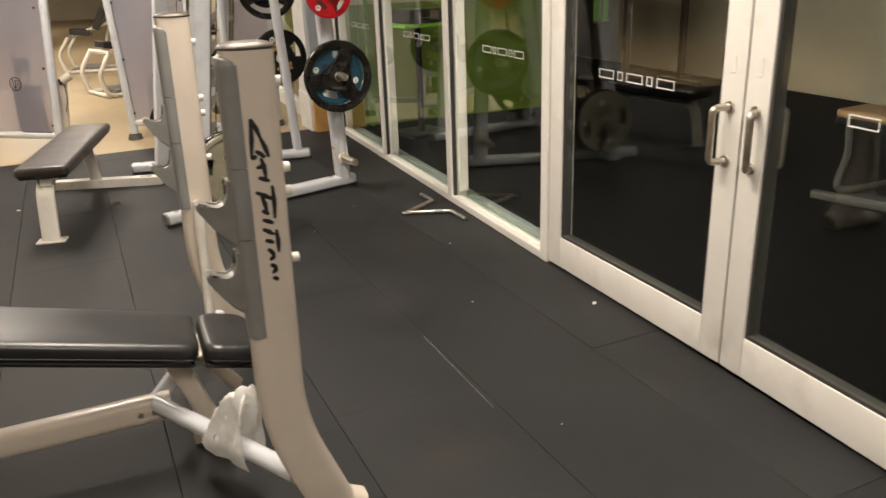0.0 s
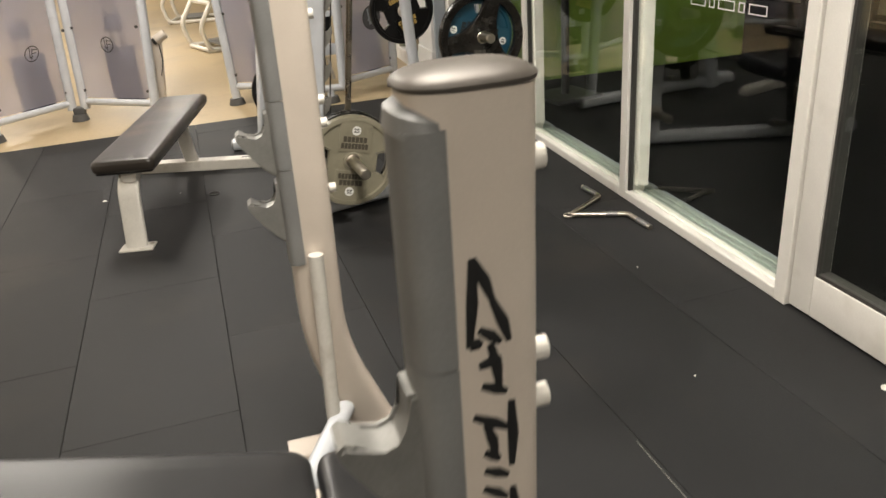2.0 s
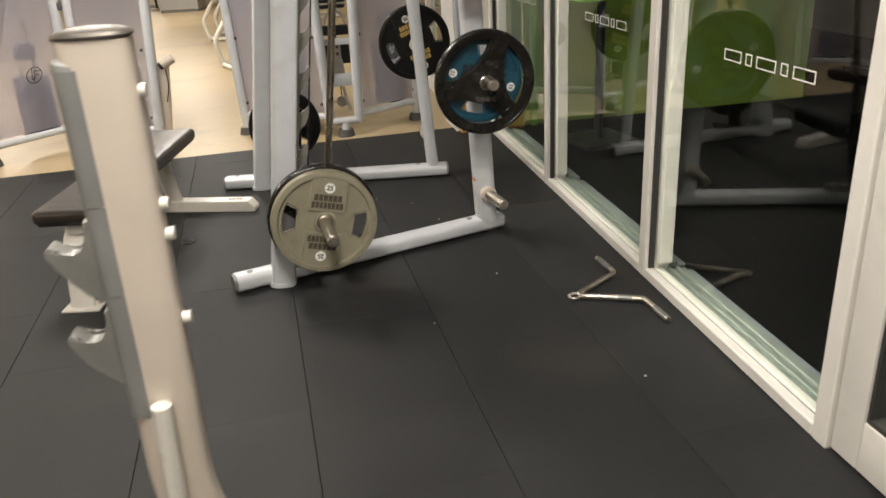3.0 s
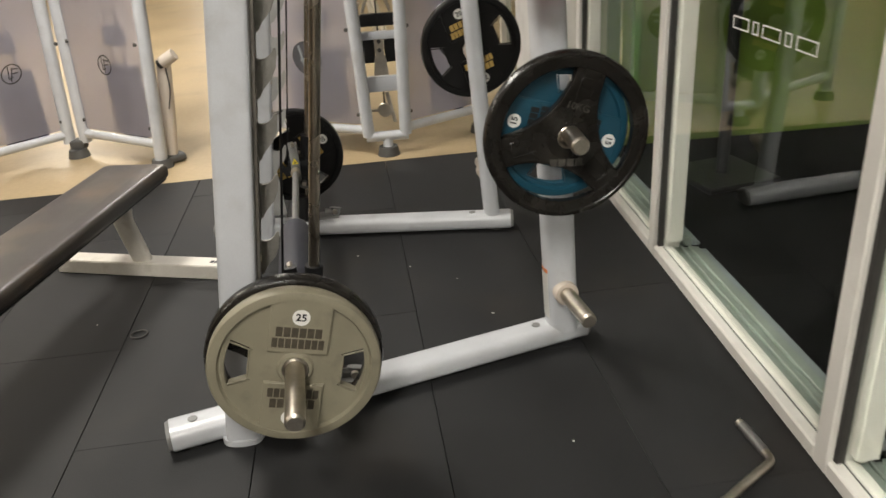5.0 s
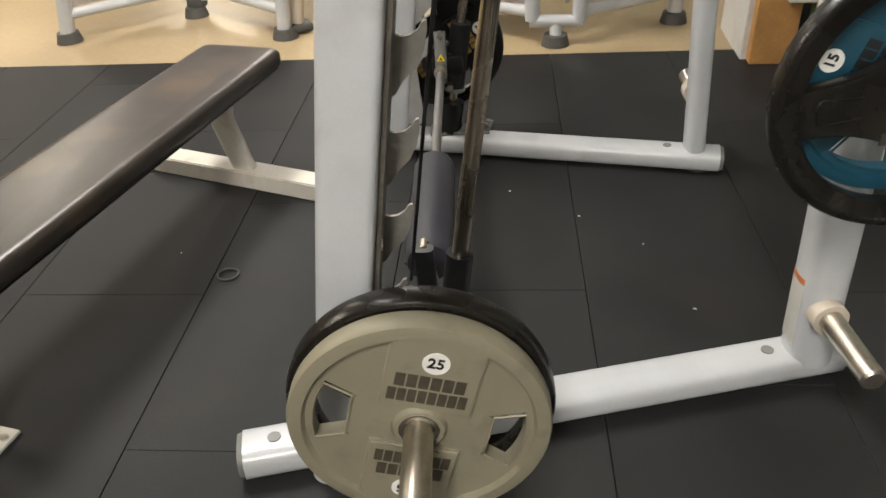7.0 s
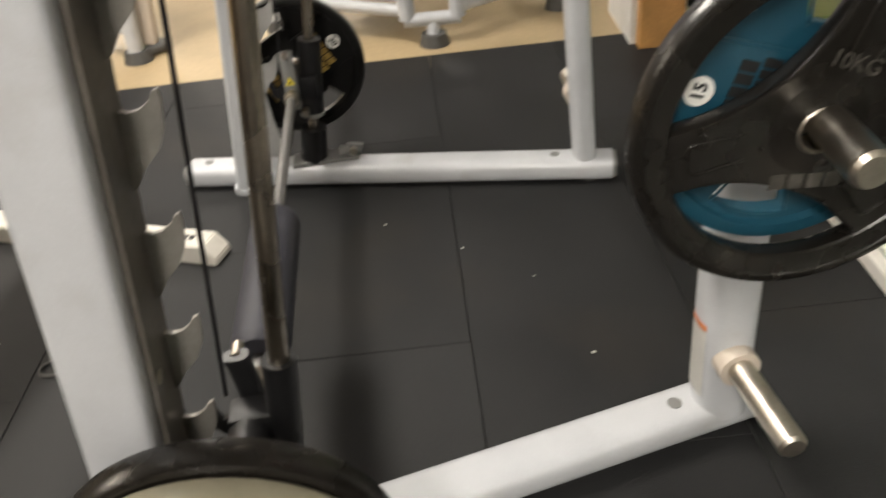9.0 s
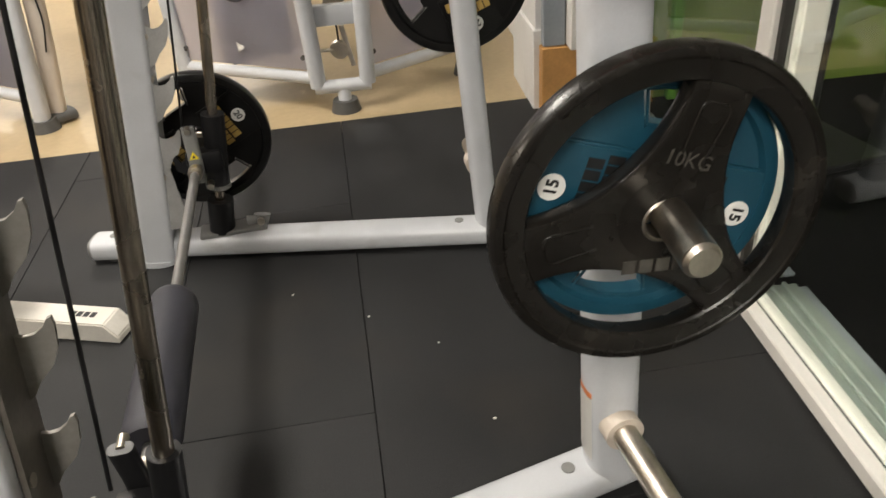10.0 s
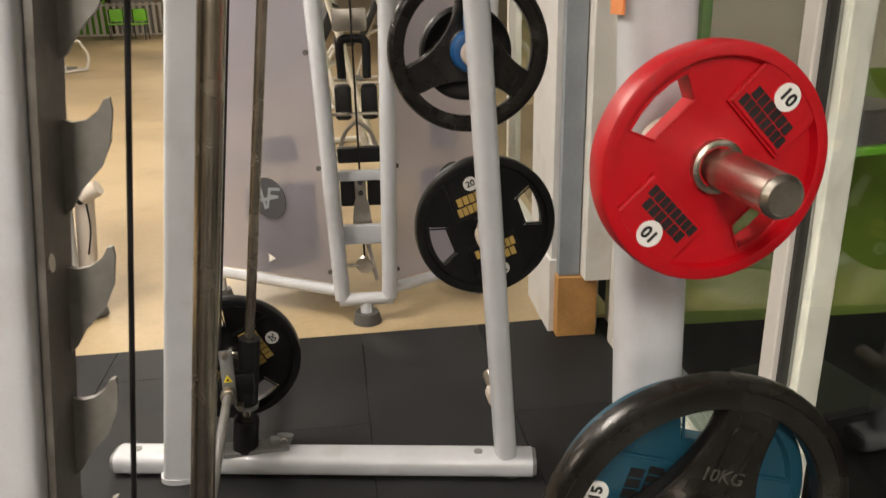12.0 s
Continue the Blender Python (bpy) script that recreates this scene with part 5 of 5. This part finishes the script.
frame_seat = thing("wire_stool", "black wire-framed low stool on the vinyl floor", "stool", pose(-4.7, 21.7, -0.007, 0, 0, 6))
for x in (-0.28, 0.28):
    for y in (-0.2, 0.2):
        part("leg", rod((x, y, 0.0), (x * 0.9, y * 0.9, 0.46), 0.014, 10), BLACK_PLASTIC, frame_seat)
for z, k in ((0.03, 1.0), (0.22, 0.95), (0.44, 0.9)):
    loop = [(0.28 * k, 0.2 * k, z), (-0.28 * k, 0.2 * k, z), (-0.28 * k, -0.2 * k, z), (0.28 * k, -0.2 * k, z), (0.28 * k, 0.2 * k, z)]
    part("ring_bar", sweep(loop, oval(0.010, 0.010, 8)), BLACK_PLASTIC, frame_seat)
part("seat", box(-0.27, -0.2, 0.455, 0.27, 0.2, 0.485, 0.01, 2), BLACK_PLASTIC, frame_seat)

fence = thing("slatted_screen", "pale slatted screen along the far wall", "screen", pose(-9.0, 30.6, -0.007))
for k in range(40):
    part("slat", box(-4 + 0.2 * k, -0.015, 0.02, -3.9 + 0.2 * k, 0.015, 1.0), CREAM_PAINT, fence, smooth=0)
part("rail", box(-4, 0.016, 0.0, 4, 0.05, 0.06), CREAM_PAINT, fence)
part("rail", box(-4, 0.016, 0.9, 4, 0.05, 0.96), CREAM_PAINT, fence)
for x, c in ((-9.9, LIME), (-8.4, GREY_WALL), (-11.3, LIME)):
    bd = thing("board", "upright board behind the slatted screen", "board", pose(x, 30.75, -0.007), "boards by the screen")
    part("sheet", box(-0.65, 0, 0.0, 0.65, 0.04, 1.9, 0.004, 1), c, bd)


def chair(at, color):
    ob = thing("chair", "black chair with a lime green seat", "chair", at, "chairs at the far wall")
    part("seat", box(-0.22, -0.22, 0.42, 0.22, 0.22, 0.46, 0.012, 2), color, ob)
    part("backrest", box(-0.22, 0.2, 0.5, 0.22, 0.23, 0.85, 0.012, 2), color, ob)
    for x in (-0.2, 0.2):
        for y in (-0.2, 0.2):
            part("leg", rod((x, y, 0), (x * 0.95, y * 0.95, 0.43 if y < 0 else 0.85), 0.012, 8), BLACK_PLASTIC, ob)
    return ob


c0 = chair(pose(-7.7, 28.6, -0.007), LIME)
copy_thing(c0, pose(-8.4, 28.8, -0.007, 0, 0, 10))


# ---------------------------------------------------------------- inside the studio
rack = thing("suspension_rack", "black steel training rack with lime green straps", "training rack", pose(3.6, 8.0, 0))
for x in (0.0, 0.8):
    part("upright", box(x - 0.035, -0.035, 0.0, x + 0.035, 0.035, 2.4, 0.004, 1), BLACK_PLASTIC, rack)
    part("foot", box(x - 0.05, -0.35, 0.0, x + 0.05, 0.35, 0.05, 0.004, 1), BLACK_PLASTIC, rack)
part("beam", box(-0.6, -0.03, 2.34, 0.86, 0.03, 2.4, 0.004, 1), BLACK_PLASTIC, rack)
part("cross_bar", box(0.035, -0.02, 1.5, 0.765, 0.02, 1.54, 0.004, 1), BLACK_PLASTIC, rack)
for x in (-0.31, -0.42):
    part("strap", box(x - 0.012, -0.006, 1.15, x + 0.012, 0.006, 2.34), BLACK_PLASTIC, rack)
    part("grip", rod((x - 0.04, 0, 0.8), (x + 0.04, 0, 0.8), 0.018, 12), LIME, rack, "lime green grip")
    part("strap_band", box(x - 0.035, -0.012, 0.82, x + 0.035, 0.012, 1.15, 0.004, 1), LIME, rack, "lime green strap band")
stand = thing("step_stand", "black padded stand with a lime green plate in the studio", "exercise stand", pose(0.62, 6.9, 0, 0, 0, 12))
part("cushion", box(-0.17, -0.15, 0.975, 0.17, 0.15, 1.09, 0.02, 3), VINYL, stand)
part("plate", box(-0.23, -0.16, 0.945, 0.23, 0.16, 0.974, 0.005, 1), LIME, stand, "lime green plate")
part("post", rod((0, 0, 0.03), (0, 0, 0.945), 0.03, 16), BLACK_PLASTIC, stand)
part("base", box(-0.2, -0.2, 0.0, 0.2, 0.2, 0.03, 0.005, 1), BLACK_PLASTIC, stand)
studio_bench = thing("studio_bench", "low studio bench with tan top on dark steel frame", "bench", pose(2.64, 3.42, 0, 0, 0, 6))
bm = cushion(-0.17, 0.17, 0, 0.05, 0.03, 0.014, -0.62, 0.62)
bm.transform(Matrix.Translation((0, 0, 0.475)))
part("seat", bm, TAN_VINYL, studio_bench, "tan vinyl top")
part("seat_board", box(-0.165, -0.61, 0.385, 0.165, 0.61, 0.424, 0.006, 2), BLACK_PLASTIC, studio_bench)
for y in (-0.5, 0.46):
    knee = -0.60 + 0.18 * (0.58 - y)
    line = bend([(-0.12, y + 0.08, 0.385), (-0.30, y - 0.06, 0.24), (knee, y - 0.18, 0.06), (-0.20, y - 0.22, 0.05), (0.2, y - 0.22, 0.05)], 5, 0.35)
    part("leg", sweep(line, oval(0.022, 0.022, 14)), FOOT, studio_bench)
part("floor_bar", sweep([(-0.60, 0.40, 0.027), (-0.42, -0.60, 0.027)], oval(0.030, 0.027, 16, 4)), FOOT, studio_bench)
# added strip: the green wall's edge, with the gym light in its brighter colour
lit_edge = solid("lit_wall_edge", box(0.33, 7.49, 0.0, 0.37, 7.534, CEILING, 0.004, 1), LIT_GREEN, "bright green strip for the green wall's lit edge", "pillar", kind="structure")


# ---------------------------------------------------------------- small things on the floor
handle_bar = thing("cable_attachment", "chrome cranked cable bar lying on the mat", "cable bar")
pts = bend([(-0.136, 4.99, 0.014), (-0.121, 4.825, 0.014), (-0.355, 4.663, 0.014), (-0.106, 4.557, 0.014), (-0.094, 4.366, 0.014)], 5, 0.12)
part("bar", sweep(pts, oval(0.012, 0.012, 14)), CHROME, handle_bar)
for a, b in ((0.02, 0.0),):
    part("eye", sweep([(-0.36 + 0.022 * math.cos(k * 0.5236), 4.664 + 0.022 * math.sin(k * 0.5236), 0.012) for k in range(13)], oval(0.006, 0.006, 8)), CHROME, handle_bar)
part("grip", rod((-0.134, 4.975, 0.014), (-0.124, 4.86, 0.014), 0.0138, 14), BAR_STEEL, handle_bar, "knurled grip")
part("grip", rod((-0.2, 4.597, 0.014), (-0.15, 4.576, 0.014), 0.0138, 14), BAR_STEEL, handle_bar, "knurled grip")
part("grip", rod((-0.101, 4.47, 0.014), (-0.095, 4.385, 0.014), 0.0138, 14), BAR_STEEL, handle_bar, "knurled grip")

bm = sweep([(0.03 * math.cos(k * 0.2618), 0.028 * math.sin(k * 0.2618), 0.004) for k in range(25)], oval(0.0035, 0.0035, 8))
solid("rubber_ring", bm, RING, "small dark rubber ring lying on the mat", "ring", pose(-2.014, 5.843, 0))
rng = random.Random(11)
SCRAPS = [(-0.55, 3.28), (-0.04 - 0.03, 3.02), (-2.62, 6.01), (-0.72, 5.75), (-0.95, 4.62), (-0.70, 2.25), (-1.22, 6.35), (-0.82, 6.05), (-0.33, 4.05), (-1.0, 6.2), (-2.2, 5.95), (-0.6, 5.0)]
for k, (x, y) in enumerate(SCRAPS):
    size = (0.006, 0.018, 0.022)[k] if k < 3 else rng.uniform(0.003, 0.007)
    pts = [(size * (0.5 + 0.7 * rng.random()) * math.cos(a * 1.05), size * 0.5 * (0.5 + rng.random()) * math.sin(a * 1.05)) for a in range(6)]
    bm = slab(pts, 0.0016, "z")
    solid("paper_scrap", bm, DUST, "tiny white scrap of paper on the mat", "scrap", pose(x, y, 0.0012, 0, 0, rng.uniform(0, 180)), "scraps on the mat", smooth=0)

# ---------------------------------------------------------------- rubber mats
mats = thing("mat_floor", "dark grey rubber mats laid in columns with open joints", "rubber mats", pose(0, 0, 0, 0, 0, MAT_TURN), kind="structure")
turn_m = Matrix.Rotation(radians(MAT_TURN), 3, "Z")


def cut(poly, nx, ny, d):
    """Keeps the part of a polygon where nx * x + ny * y <= d."""
    out = []
    for p, q in zip(poly, poly[1:] + poly[:1]):
        fp, fq = nx * p[0] + ny * p[1] - d, nx * q[0] + ny * q[1] - d
        if fp <= 0:
            out.append(p)
        if fp * fq < 0:
            k = fp / (fp - fq)
            out.append((p[0] + (q[0] - p[0]) * k, p[1] + (q[1] - p[1]) * k))
    return out


dust = bmesh.new()
rng = random.Random(8)
for q in range(30):
    b0 = 2.44 + 0.62 * q / 30
    w = 0.0016 + 0.0014 * rng.random()
    x = -0.8605 - 0.0275 * (b0 - 2.46) + rng.uniform(-0.0008, 0.0008)
    box(x - w / 2, b0, 0.0008, x + w / 2, b0 + 0.0205, 0.0014, bm=dust)
dust.transform(Matrix.Rotation(radians(-MAT_TURN), 4, "Z"))
part("dusty_joint", dust, GREY_DUST, mats, "pale dust caught in a mat joint", smooth=0)
WIDTH, LENGTH, JOINT, END = 0.53, 1.06, 0.0010, 0.0004
OFFSETS = {-1: 2.67, 0: 5.5, 1: 5.86, 2: 5.28, 3: 5.84, 4: 5.3, 5: 5.8}
c, s = math.cos(radians(MAT_TURN)), math.sin(radians(MAT_TURN))
rng = random.Random(3)
for k in range(-1, 10):
    a1 = -0.19 - WIDTH * k
    a0 = a1 - WIDTH
    start = OFFSETS.get(k, rng.uniform(0, LENGTH))
    LENGTH = 4.24 if k == 0 else 1.06
    n0 = math.floor((start + 4.5) / LENGTH)
    b = start - n0 * LENGTH
    while b < MAT_EDGE:
        b1 = min(b + LENGTH, MAT_EDGE + 0.01)
        if b1 - b > 0.08:
            quad = [(a0 + JOINT, b + END), (a1 - JOINT, b + END), (a1 - JOINT, b1 - END), (a0 + JOINT, b1 - END)]
            quad = cut(quad, c, -s, 0.02)
            quad = cut(quad, -c, s, 4.95)
            if len(quad) > 2:
                bm = slab(quad, 0.012, "z")
                lift = rng.uniform(-0.0005, 0.0005)
                top_edges = [e for e in bm.edges if all(v.co.z > 0 for v in e.verts)]
                bmesh.ops.bevel(bm, geom=top_edges, offset=0.0012, segments=1, affect="EDGES")
                bm.transform(Matrix.Translation((0, 0, -0.006 + lift)))
                part("rubber_mat", bm, RUBBER, mats)
        b += LENGTH
